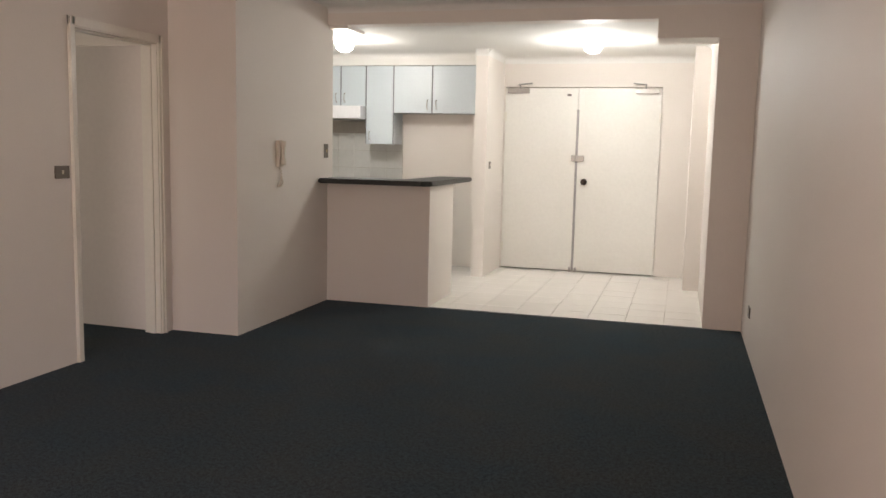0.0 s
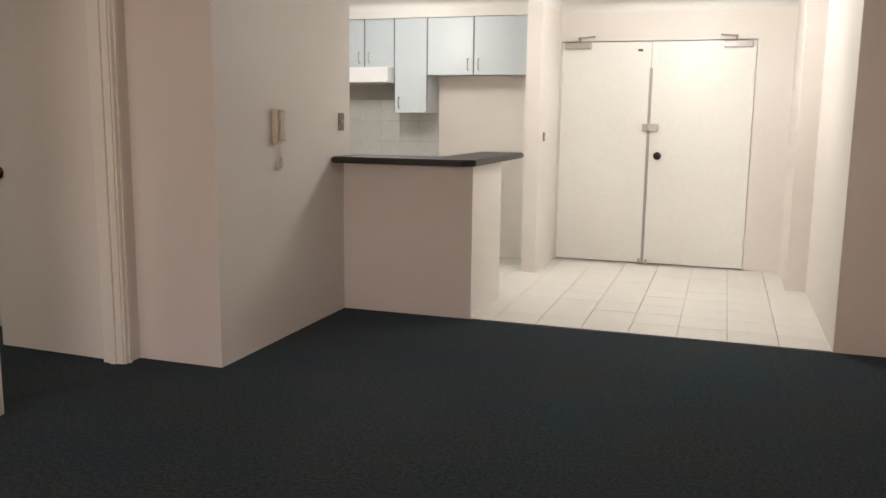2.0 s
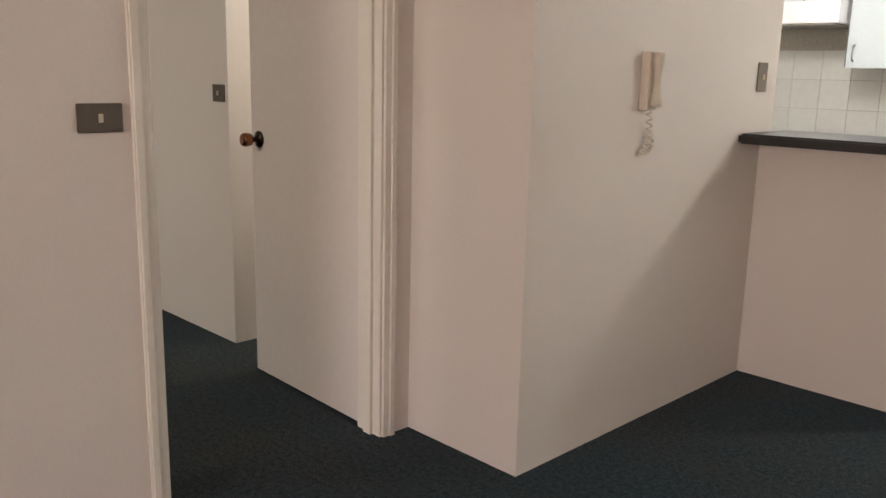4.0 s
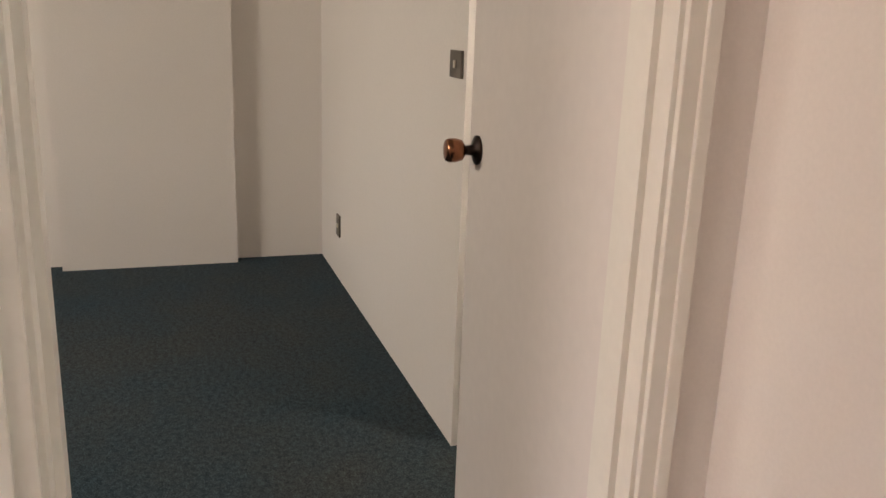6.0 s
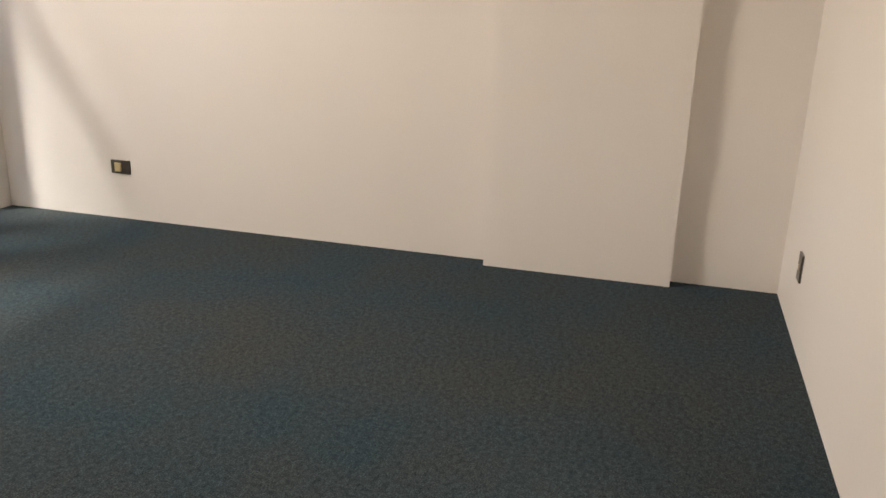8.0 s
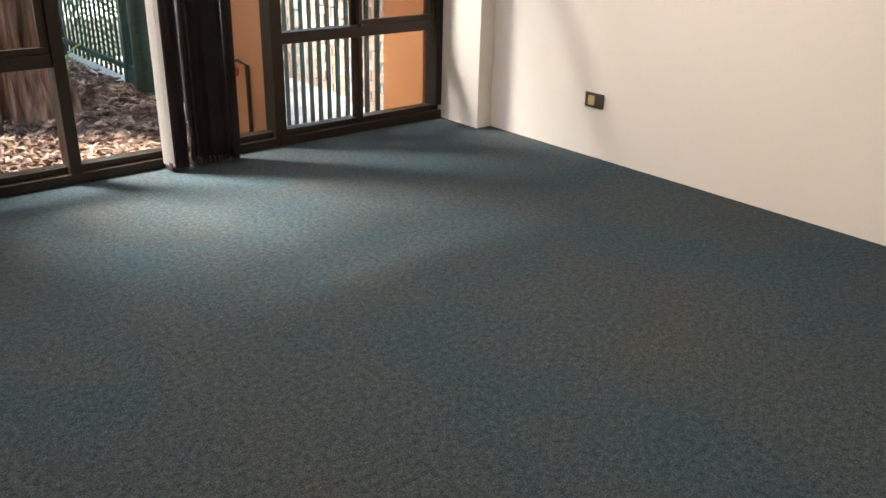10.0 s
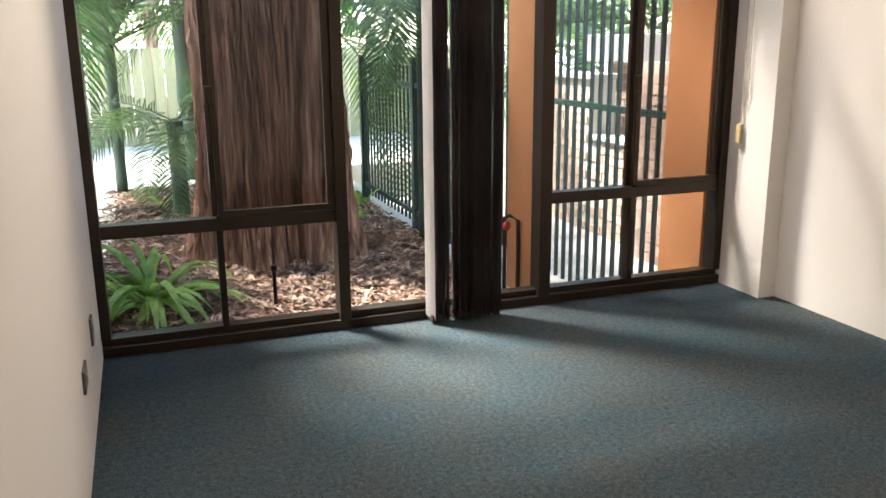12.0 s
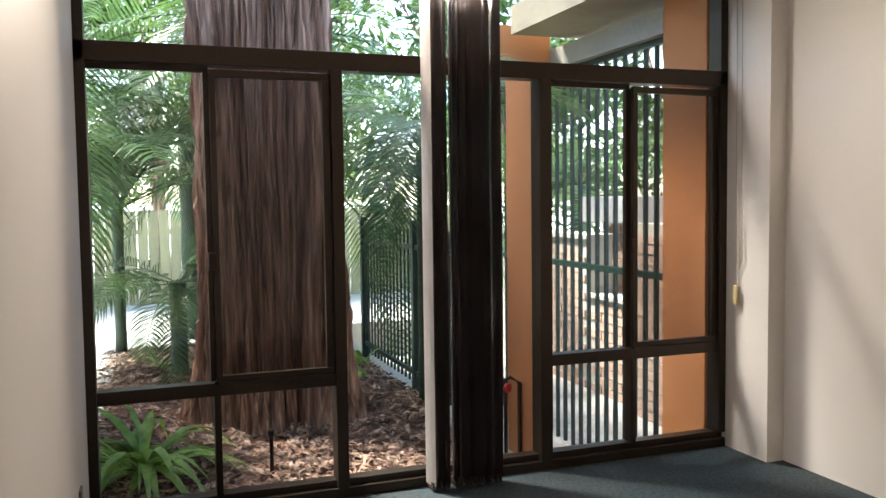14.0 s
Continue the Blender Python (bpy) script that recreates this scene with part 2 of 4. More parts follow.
def turned(bm, profile, m=Matrix(), sides=24):
    """A body of revolution about its z axis: profile rows of radius and height."""
    rings = [[bm.verts.new(m @ Vector((r * math.cos(6.28319 * k / sides), r * math.sin(6.28319 * k / sides), z))) for k in range(sides)] for r, z in profile]
    for r, s in zip(rings, rings[1:]):
        for k in range(sides):
            bm.faces.new((r[k], r[(k + 1) % sides], s[(k + 1) % sides], s[k]))
    bm.faces.new(rings[0][::-1])
    bm.faces.new(rings[-1])
    return bm


def part(name, bm, material, parent=None, label="", smooth=False):
    me = bpy.data.meshes.new(name)
    bmesh.ops.recalc_face_normals(bm, faces=bm.faces)
    if smooth:
        for f in bm.faces:
            f.smooth = True
    bm.to_mesh(me)
    bm.free()
    me.materials.append(material)
    ob = new(name, me)
    if parent is not None:
        ob.parent = parent
        ob.matrix_parent_inverse = parent.matrix_basis.inverted()
    if label:
        ob["label"] = label
    return ob


def thing(name, at, label, category, group="", kind=""):
    ob = new(name)
    ob.location = at
    ob.empty_display_size = 0.1
    bpy.context.view_layer.update()
    return tagged(ob, label, category, group, kind)


def structure(name, bm, material, label, category="wall"):
    return tagged(part(name, bm, material), label, category, kind="structure")


# ---------- large structure ----------
CL, CK, CB = 2.50, 2.37, 2.50  # ceilings: living, kitchen and foyer, bedroom
X_R, X_D, X_DB, X_E, X_W = 0.67, -3.295, -3.42, -3.585, -6.858
Y_S, Y_WIN, Y_N, Y_BAR, Y_FD = -1.75, 0.44, 4.897, 6.40, 9.075
D0, D1, DH = 3.942, 4.735, 2.0  # clear opening of the bedroom door

structure("floor", boxes((X_DB, X_R + 0.2, Y_S - 0.2, Y_BAR, -0.15, 0), (X_W - 0.2, X_DB, Y_WIN - 0.15, 6.2, -0.15, 0)), CARPET, "worn dark blue-green cut pile carpet over the whole floor", "floor")
structure("kitchen_floor", boxes((-5.2, 0.6, Y_BAR, Y_FD + 0.2, -0.15, -0.008)), GROUT, "grey grout bed under white floor tiles", "floor")
structure("wall_east", boxes((X_R, X_R + 0.2, Y_S, Y_BAR, 0, CL)), WALL, "plain cream painted plaster wall")
structure("wall_south", boxes((X_D, -2.8, Y_S - 0.2, Y_S, 0, CL), (0.0, X_R + 0.2, Y_S - 0.2, Y_S, 0, CL), (-2.8, 0.0, Y_S - 0.2, Y_S, 2.3, CL), (-2.8, 0.0, Y_S - 0.2, Y_S, 0, 0.4)), WALL, "cream painted wall with a wide window opening")
structure("wall_door", boxes((X_DB, X_D, Y_S - 0.2, D0 - 0.02, 0, CL), (X_DB, X_D, D1 + 0.02, 4.873, 0, CL), (X_DB, X_D, D0 - 0.02, D1 + 0.02, DH + 0.02, CL)), WALL, "cream painted wall pierced by the bedroom doorway")
structure("wall_bedroom_east", boxes((X_E, X_DB - 0.001, Y_WIN - 0.12, 3.66, 0, CB)), WALL, "cream painted bedroom wall beside the doorway")
structure("wall_phone", boxes((X_DB, -2.77, 4.873, 6.50, 0, CL)), WALL, "cream painted projecting wall that carries the intercom")
structure("wall_kitchen_west", boxes((-5.2, -5.0, 6.50, 9.2, 0, CK), (-5.0, X_DB, 6.38, 6.5, 0, CL)), WALL, "plain white kitchen wall")
structure("wall_kitchen_north", boxes((-5.2, -1.93, 8.95, 9.2, 0, CK)), WALL, "cream painted wall behind the kitchen cabinets")
structure("wall_foyer_west", boxes((-1.93, -1.802, 8.24, 9.2, 0, CK)), WALL, "white painted short wall between kitchen and entrance")
structure("wall_front", boxes((-1.802, -1.787, Y_FD, Y_FD + 0.15, 0, 2.045), (-0.073, 0.6, Y_FD, Y_FD + 0.15, 0, 2.045), (-1.802, 0.6, Y_FD, Y_FD + 0.15, 2.045, CK), (-1.80, -0.06, Y_FD + 0.151, Y_FD + 0.2, 0, 2.045)), WALL, "white painted wall around the double entrance doors")
structure("wall_foyer_east", boxes((0.385, 0.6, Y_BAR + 0.001, 8.225, 0, CK), (0.235, 0.6, 8.225, Y_FD, 0, CK), (0.6, X_R + 0.2, Y_BAR, Y_BAR + 0.2, 0, CL)), WALL, "white painted entrance wall with a shallow pier")
structure("wall_foyer_return", boxes((0.386, X_R, Y_BAR - 0.004, Y_BAR + 0.12, 0, 2.205)), WALL, "cream painted return wall in half shade")
structure("wall_north", boxes((X_W - 0.2, -4.555, Y_N, Y_N + 0.16, 0, CB)), WALL, "cream painted bedroom wall behind the open door")
# last box: added header that blocks the passage lamp's light above the door
structure("wall_passage", boxes((-4.715, -4.555, Y_N + 0.16, 6.2, 0, CB), (-4.555, X_DB, 6.04, 6.2, 0, CB), (-4.555, X_DB - 0.001, Y_N, Y_N + 0.16, 2.02, CB)), WALL, "cream painted passage walls behind the bedroom door, with an added light-blocking header")
structure("wall_west", boxes((X_W - 0.2, X_W, Y_WIN - 0.15, Y_N, 0, CB), (X_W, -6.773, 3.553, 4.425, 0, CB), (X_W, -6.755, Y_WIN - 0.15, 0.757, 0, CB)), WALL, "cream painted bedroom wall with a pier and a nib")
structure("wall_window_head", boxes((X_W - 0.2, X_DB, Y_WIN - 0.15, Y_WIN + 0.001, 2.44, CB + 0.3)), WALL, "painted strip of wall over the bedroom window")
structure("ceiling", boxes((X_DB, X_R + 0.2, Y_S - 0.2, 6.55, CL, CL + 0.25)), CEIL, "plain white living room ceiling", "ceiling")
structure("ceiling_kitchen", boxes((-5.2, X_R + 0.2, 6.56, 9.2, CK, CK + 0.35), (-5.0, -2.0, 8.60, 8.95, 2.245, CK)), CEIL, "white lowered kitchen and entrance ceiling", "ceiling")
structure("ceiling_bedroom", boxes((X_W - 0.2, X_DB, Y_WIN, 6.2, CB, CB + 0.25)), CEIL, "plain white bedroom ceiling", "ceiling")
structure("beam", boxes((-2.77, -0.06, Y_BAR - 0.01, 6.56, 2.355, CL), (-0.06, X_R, Y_BAR - 0.01, 6.80, 2.21, CL), (-2.77, -2.60, Y_BAR + 0.02, 6.80, 2.33, 2.355)), WALL, "cream painted ceiling beam stepping down at one end", "beam")


def cove(name, p, q, size, side, z):
    """A hollow cornice from p to q; side: the way from the wall into the room."""
    bm = bmesh.new()
    prof = [(0, 0), (0, -size)] + [(size * (1 - math.cos(a)), -size * (1 - math.sin(a))) for a in (0.15, 0.5, 0.85, 1.2)] + [(size, 0)]
    rows = []
    for e in (p, q):
        rows.append([bm.verts.new((e[0] + side[0] * a, e[1] + side[1] * a, z + b)) for a, b in prof])
    for i in range(len(prof) - 1):
        bm.faces.new((rows[0][i], rows[0][i + 1], rows[1][i + 1], rows[1][i]))
    bm.faces.new(rows[0])
    bm.faces.new(rows[1])
    return structure(name, bm, CEIL, "white coved plaster cornice", "cornice")


cove("trim", (-1.802, Y_FD), (0.235, Y_FD), 0.07, (0, -1), CK)
cove("trim", (-1.802, 8.24), (-1.802, Y_FD - 0.07), 0.07, (1, 0), CK)
cove("trim", (-1.93, 8.24), (-1.802, 8.24), 0.07, (0, -1), CK)
cove("trim", (-4.9, 8.60), (-1.985, 8.60), 0.06, (0, -1), CK)
cove("trim", (0.385, 6.81), (0.385, 8.225), 0.07, (-1, 0), CK)
cove("trim", (X_D, 1.0), (X_D, 4.87), 0.07, (1, 0), CL)
cove("trim", (-2.77, Y_BAR - 0.012), (X_R, Y_BAR - 0.012), 0.05, (0, -1), CL)

# breakfast bar
structure("wall_bar", boxes((-2.77, -1.842, Y_BAR, 6.50, 0, 1.028), (-1.95, -1.842, 6.50, 7.14, 0, 1.028)), WALL, "low cream painted wall under the breakfast bar")


# ---------- living room and entrance ----------
def counter_top():
    t = thing("breakfast_counter", (-2.3, 6.5, 1.03), "black laminate breakfast counter on a low wall", "counter")
    bm = bmesh.new()
    pts = [(-2.768, 6.20), (-1.86, 6.20), (-1.785, 6.275), (-1.785, 7.60), (-2.12, 7.60), (-2.12, 6.62), (-2.768, 6.62)]
    lo, hi = ([bm.verts.new((x, y, z)) for x, y in pts] for z in (1.03, 1.072))
    bm.faces.new(lo[::-1])
    bm.faces.new(hi)
    for i in range(len(pts)):
        j = (i + 1) % len(pts)
        bm.faces.new((lo[i], lo[j], hi[j], hi[i]))
    bmesh.ops.bevel(bm, geom=[e for e in bm.edges if e.calc_length() > 0.05], offset=0.008, segments=2, affect="EDGES")
    part("top", bm, COUNTER, t)


counter_top()


def plate(name, m, w, h, label, rockers=1, ivory=False):
    """A wall plate in its own xz plane, facing -y before the pose m."""
    t = thing(name, (0, 0, 0), label, "switch" if "switch" in name else "socket")
    part("cover_plate", boxes((-w / 2, w / 2, -0.009, 0, -h / 2, h / 2), bevel=0.003), PLATE, t)
    for i in range(rockers):
        x = (i - (rockers - 1) / 2) * 0.034
        part("rocker", boxes((x - 0.006, x + 0.006, -0.014, -0.009, -0.011, 0.011), bevel=0.002), IVORY if ivory else PLASTIC, t)
    t.matrix_basis = m
    return t


FACE_X, FACE_MX, FACE_MY = 90, -90, 0  # turns that make a plate face +x, -x, -y
plate("light_switch", pose(X_D, 3.80, 1.155, 0, 0, FACE_X), 0.116, 0.074, "bronze light switch plate on the cream wall")
plate("light_switch", pose(-2.77, 6.355, 1.30, 0, 0, FACE_X), 0.075, 0.118, "bronze upright switch plate with ivory rocker", 1, True)
plate("light_switch", pose(-1.802, 8.42, 1.18, 0, 0, FACE_X), 0.07, 0.075, "small bronze switch plate by the entrance")
plate("light_switch", pose(-4.63, Y_N, 1.175, 0, 0, FACE_MY), 0.10, 0.078, "bronze light switch plate behind the bedroom door")
plate("power_socket", pose(X_R, 5.72, 0.277, 0, 0, FACE_MX), 0.116, 0.074, "bronze power socket low on the wall")
plate("power_socket", pose(-6.362, Y_N, 0.285, 0, 0, FACE_MY), 0.075, 0.11, "bronze power socket near the bedroom corner")
t = plate("power_socket", pose(X_W, 1.51, 0.29, 0, 0, FACE_X), 0.116, 0.074, "bronze double power socket with a yellowed cover")
part("plug_cover", boxes((-0.03, 0.008, -0.02, -0.009, -0.024, 0.024), bevel=0.004), IVORY, t).matrix_parent_inverse = Matrix()
plate("power_socket", pose(X_E, 1.42, 0.30, 0, 0, FACE_MX), 0.116, 0.074, "bronze power socket low on the bedroom wall")
plate("aerial_socket", pose(X_E, 0.95, 0.30, 0, 0, FACE_MX), 0.075, 0.10, "small bronze aerial socket low on the bedroom wall")


def intercom():
    t = thing("intercom_handset", (-2.77, 5.477, 1.18), "cream plastic intercom handset with a curly cord on the wall", "intercom")
    part("base", boxes((-2.77, -2.735, 5.445, 5.505, 1.175, 1.375), bevel=0.006), PLASTIC, t)
    bm = bmesh.new()
    tube(bm, [(-2.722, 5.478, 1.19 + 0.18 * i / 8) for i in range(9)], [0.020, 0.021, 0.017, 0.014, 0.013, 0.014, 0.017, 0.021, 0.020], 10)
    part("receiver", bm, PLASTIC, t, smooth=True)
    bm = bmesh.new()
    pts = []
    for i in range(90):
        a = i / 89
        pts.append((-2.752 + 0.010 * math.cos(i * 1.1), 5.485 + 0.022 * math.sin(a * 9) * (0.4 + a) + 0.010 * math.sin(i * 1.1), 1.175 - 0.15 * math.sin(a * 2.6)))
    tube(bm, pts, 0.0035, 5)
    part("cord", bm, PLASTIC, t, smooth=True)


intercom()


def oyster(x, y, label, top=CK):
    t = thing("ceiling_light", (x, y, top), label, "ceiling light", "ceiling lights")
    bm = bmesh.new()
    turned(bm, [(0.075, top - 0.025), (0.085, top - 0.015), (0.085, top)], pose(x, y, 0))
    part("rim", bm, WHITEP, t, smooth=True)
    bm = bmesh.new()
    turned(bm, [(0.01, top - 0.125), (0.045, top - 0.118), (0.078, top - 0.09), (0.088, top - 0.06), (0.075, top - 0.025)], pose(x, y, 0))
    ob = part("diffuser", bm, LIT, t, smooth=True)
    ob.visible_shadow = False


oyster(*LAMP_KITCHEN, "lit opal glass ceiling light in the kitchen")
oyster(*LAMP_FOYER, "lit opal glass ceiling light in the entrance")
# added fixture for the assumed passage lamp
oyster(-3.95, 5.55, "assumed, unseen opal glass ceiling light added to light the passage", CB)


def entrance_leaf(x0, x1, hinge, label):
    y0 = Y_FD - 0.004
    t = thing("door_1" if hinge < 0 else "door_2", ((x0 + x1) / 2, y0, 0), label, "door", "entrance doors", "structure")
    part("leaf", boxes((x0, x1, y0, y0 + 0.04, 0.012, 2.036), bevel=0.002), ENTRY, t)
    hx = x0 if hinge < 0 else x1
    for z in (1.72, 0.25):
        bm = bmesh.new()
        tube(bm, [(hx, y0 - 0.006, z - 0.05), (hx, y0 - 0.006, z + 0.05)], 0.008, 8)
        box(bm, hx - 0.018, hx + 0.018, y0 - 0.004, y0 - 0.001, z - 0.05, z + 0.05)
        part("hinge", bm, GLOSS, t)
    s = 1 if hinge < 0 else -1
    cx = hx + s * 0.15
    part("closer_body", boxes((cx - 0.12, cx + 0.12, y0 - 0.05, y0, 1.975, 2.03), bevel=0.006), STEEL, t)
    bm = bmesh.new()
    tube(bm, [(cx + s * 0.02, y0 - 0.025, 2.03), (cx + s * 0.02, y0 - 0.025, 2.055), (cx + s * 0.01, y0 - 0.10, 2.065), (cx + s * 0.15, y0 - 0.01, 2.085)], 0.009, 6)
    part("closer_arm", bm, STEEL, t)
    return t


XM = -0.965
left_leaf = entrance_leaf(-1.782, XM - 0.002, -1, "white painted entrance door leaf with a door closer")
right_leaf = entrance_leaf(XM + 0.002, -0.078, 1, "white painted entrance door leaf with lock and closer")
part("door_number_plate", boxes((-1.09, -1.045, Y_FD - 0.008, Y_FD - 0.004, 1.95, 1.97)), DARKMETAL, left_leaf)
part("meeting_strip", boxes((XM - 0.013, XM + 0.013, Y_FD - 0.012, Y_FD - 0.0045, 0.02, 1.80), bevel=0.002), SEAL, right_leaf, "grey metal meeting strip")
part("lock_body", boxes((XM - 0.005, XM + 0.085, Y_FD - 0.04, Y_FD - 0.013, 1.235, 1.30), bevel=0.006), STEEL, right_leaf, "steel surface lock")
part("lock_keeper", boxes((XM - 0.055, XM - 0.010, Y_FD - 0.035, Y_FD - 0.005, 1.235, 1.30), bevel=0.004), STEEL, left_leaf)
bm = bmesh.new()
turned(bm, [(0.036, 0), (0.036, 0.006), (0.014, 0.012), (0.013, 0.03), (0.027, 0.038), (0.030, 0.055), (0.020, 0.068)], pose(XM + 0.09, Y_FD - 0.0042, 1.01, 90))
part("knob", bm, DARKMETAL, right_leaf, "dark bronze round knob", True)
for x, z in ((XM - 0.03, 0.02), (XM + 0.035, 0.02)):
    part("floor_bolt", boxes((x - 0.012, x + 0.012, Y_FD - 0.03, Y_FD - 0.005, 0.0, 0.05), bevel=0.002), STEEL, left_leaf)


# ---------- kitchen ----------
def cabinet(x0, x1, z0, z1, handle_left, label):
    t = thing("wall_cabinet", ((x0 + x1) / 2, 8.95, z0), label, "cabinet", "kitchen wall cabinets")
    part("body", boxes((x0 + 0.002, x1 - 0.002, 8.64, 8.95, z0, z1)), CABDARK if z0 > 1.5 else CABINET, t)
    d = part("cabinet_door", boxes((x0 + 0.006, x1 - 0.006, 8.62, 8.638, z0 - 0.003, z1 - 0.003), bevel=0.002), CABINET, t, "pale blue-grey laminate door")
    for xe in (x0 - 0.001, x1 - 0.005):
        part("edge_strip", boxes((xe, xe + 0.006, 8.622, 8.6395, z0, z1)), CABEDGE, t)
    hx = x0 + 0.05 if handle_left else x1 - 0.05
    bm = bmesh.new()
    tube(bm, [(hx, 8.62, z0 + 0.04), (hx, 8.592, z0 + 0.05), (hx, 8.59, z0 + 0.09), (hx, 8.592, z0 + 0.13), (hx, 8.62, z0 + 0.14)], 0.006, 6)
    part("handle", bm, STEEL, d, "curved steel handle", True)


cabinet(-2.512, -1.935, 1.728, 2.243, True, "pale blue laminate wall cabinet")
cabinet(-2.962, -2.514, 1.728, 2.243, False, "pale blue laminate wall cabinet")
cabinet(-3.29, -2.964, 1.38, 2.243, True, "tall pale blue laminate wall cabinet")
cabinet(-3.595, -3.292, 1.80, 2.243, True, "pale blue laminate cabinet over the range hood")
cabinet(-3.90, -3.597, 1.80, 2.243, False, "pale blue laminate cabinet over the range hood")

hood = thing("range_hood", (-3.6, 8.95, 1.66), "white enamelled slim range hood under cabinets", "range hood")
part("body", boxes((-3.90, -3.31, 8.50, 8.95, 1.655, 1.797), bevel=0.006), WHITEP, hood)
part("filter", boxes((-3.87, -3.34, 8.53, 8.92, 1.645, 1.6545)), STEEL, hood)

base = thing("base_cabinet", (-3.5, 8.65, 0), "pale blue laminate base cabinets under a dark worktop", "cabinet")
part("body", boxes((-5.0, -2.62, 8.36, 8.95, 0.10, 0.86)), CABINET, base)
part("plinth", boxes((-5.0, -2.62, 8.42, 8.95, -0.008, 0.10)), CABEDGE, base)
wt = thing("worktop", (-3.5, 8.65, 0.862), "dark laminate kitchen worktop on the base cabinets", "worktop")
part("top", boxes((-5.0, -2.60, 8.34, 8.95, 0.862, 0.90), bevel=0.005), COUNTER, wt)


# ---------- bedroom doorway ----------
def doorway():
    t = thing("door_frame", (X_D, (D0 + D1) / 2, 0), "white gloss painted door frame with moulded architraves", "door frame", kind="structure")
    # linings
    part("jamb", boxes((X_DB, X_D, D0 - 0.02, D0, 0, DH), bevel=0.001), GLOSS, t)
    part("jamb", boxes((X_DB, X_D, D1, D1 + 0.02, 0, DH), bevel=0.001), GLOSS, t)
    part("head", boxes((X_DB, X_D, D0 - 0.02, D1 + 0.02, DH, DH + 0.02)), GLOSS, t)
    # stops
    part("stop", boxes((X_DB + 0.045, X_DB + 0.085, D0, D0 + 0.012, 0, DH), (X_DB + 0.045, X_DB + 0.085, D1 - 0.012, D1, 0, DH), (X_DB + 0.045, X_DB + 0.085, D0, D1, DH - 0.012, DH)), GLOSS, t)
    # architraves, each a stepped moulding
    for x, s in ((X_D, 1), (X_DB, -1)):
        for y0, y1 in ((D0 - 0.06, D0 - 0.008), (D1 + 0.008, D1 + 0.06)):
            yc, dy = (y0 + y1) / 2, 1 if y0 > 4.4 else -1
            part("architrave", boxes((min(x, x + s * 0.012), max(x, x + s * 0.012), y0, y1, 0, DH + 0.06), (min(x, x + s * 0.019), max(x, x + s * 0.019), min(yc, yc + dy * 0.022), max(yc, yc + dy * 0.022), 0, DH + 0.055), bevel=0.002), GLOSS, t)
        part("architrave", boxes((min(x, x + s * 0.012), max(x, x + s * 0.012), D0 - 0.06, D1 + 0.06, DH + 0.008, DH + 0.06), bevel=0.002), GLOSS, t)


doorway()


def knob(parent, m):
    bm = bmesh.new()
    turned(bm, [(0.034, 0), (0.034, 0.005), (0.026, 0.009), (0.012, 0.014), (0.011, 0.032), (0.017, 0.036)], m)
    part("rose", bm, DARKMETAL, parent, "dark bronze rose", True)
    bm = bmesh.new()
    turned(bm, [(0.016, 0.034), (0.024, 0.040), (0.0275, 0.055), (0.0275, 0.068), (0.024, 0.076), (0.010, 0.078)], m)
    part("knob", bm, BRASS, parent, "polished copper-brown door knob", True)


def bedroom_door():
    t = thing("door_3", (0, 0, 0), "cream painted flush bedroom door standing wide open", "door", kind="structure")
    w = 0.755
    # local: hinge at the origin, leaf along -x, its seen face towards -y
    part("leaf", boxes((-w, 0, 0, 0.036, 0.015, DH - 0.004), bevel=0.0015), DOORM, t)
    part("lipping", boxes((-w - 0.0015, -w + 0.0001, 0.001, 0.035, 0.016, DH - 0.006)), LIP, t, "door edge lightened in colour to imitate a lit line")
    for z in (0.25, 1.75):
        bm = bmesh.new()
        tube(bm, [(0.006, 0.0, z - 0.05), (0.006, 0.0, z + 0.05)], 0.006, 8)
        part("hinge", bm, GLOSS, t)
    knob(t, pose(-w + 0.06, 0, 1.008, 90))
    knob(t, pose(-w + 0.06, 0.036, 1.008, -90))
    t.matrix_basis = pose(-3.405, 4.742, 0, 0, 0, -2.2)


bedroom_door()


# ---------- bedroom window ----------
Y0, Y1 = Y_WIN - 0.10, Y_WIN  # depth of the aluminium frame
XL, XR = X_E, -6.755


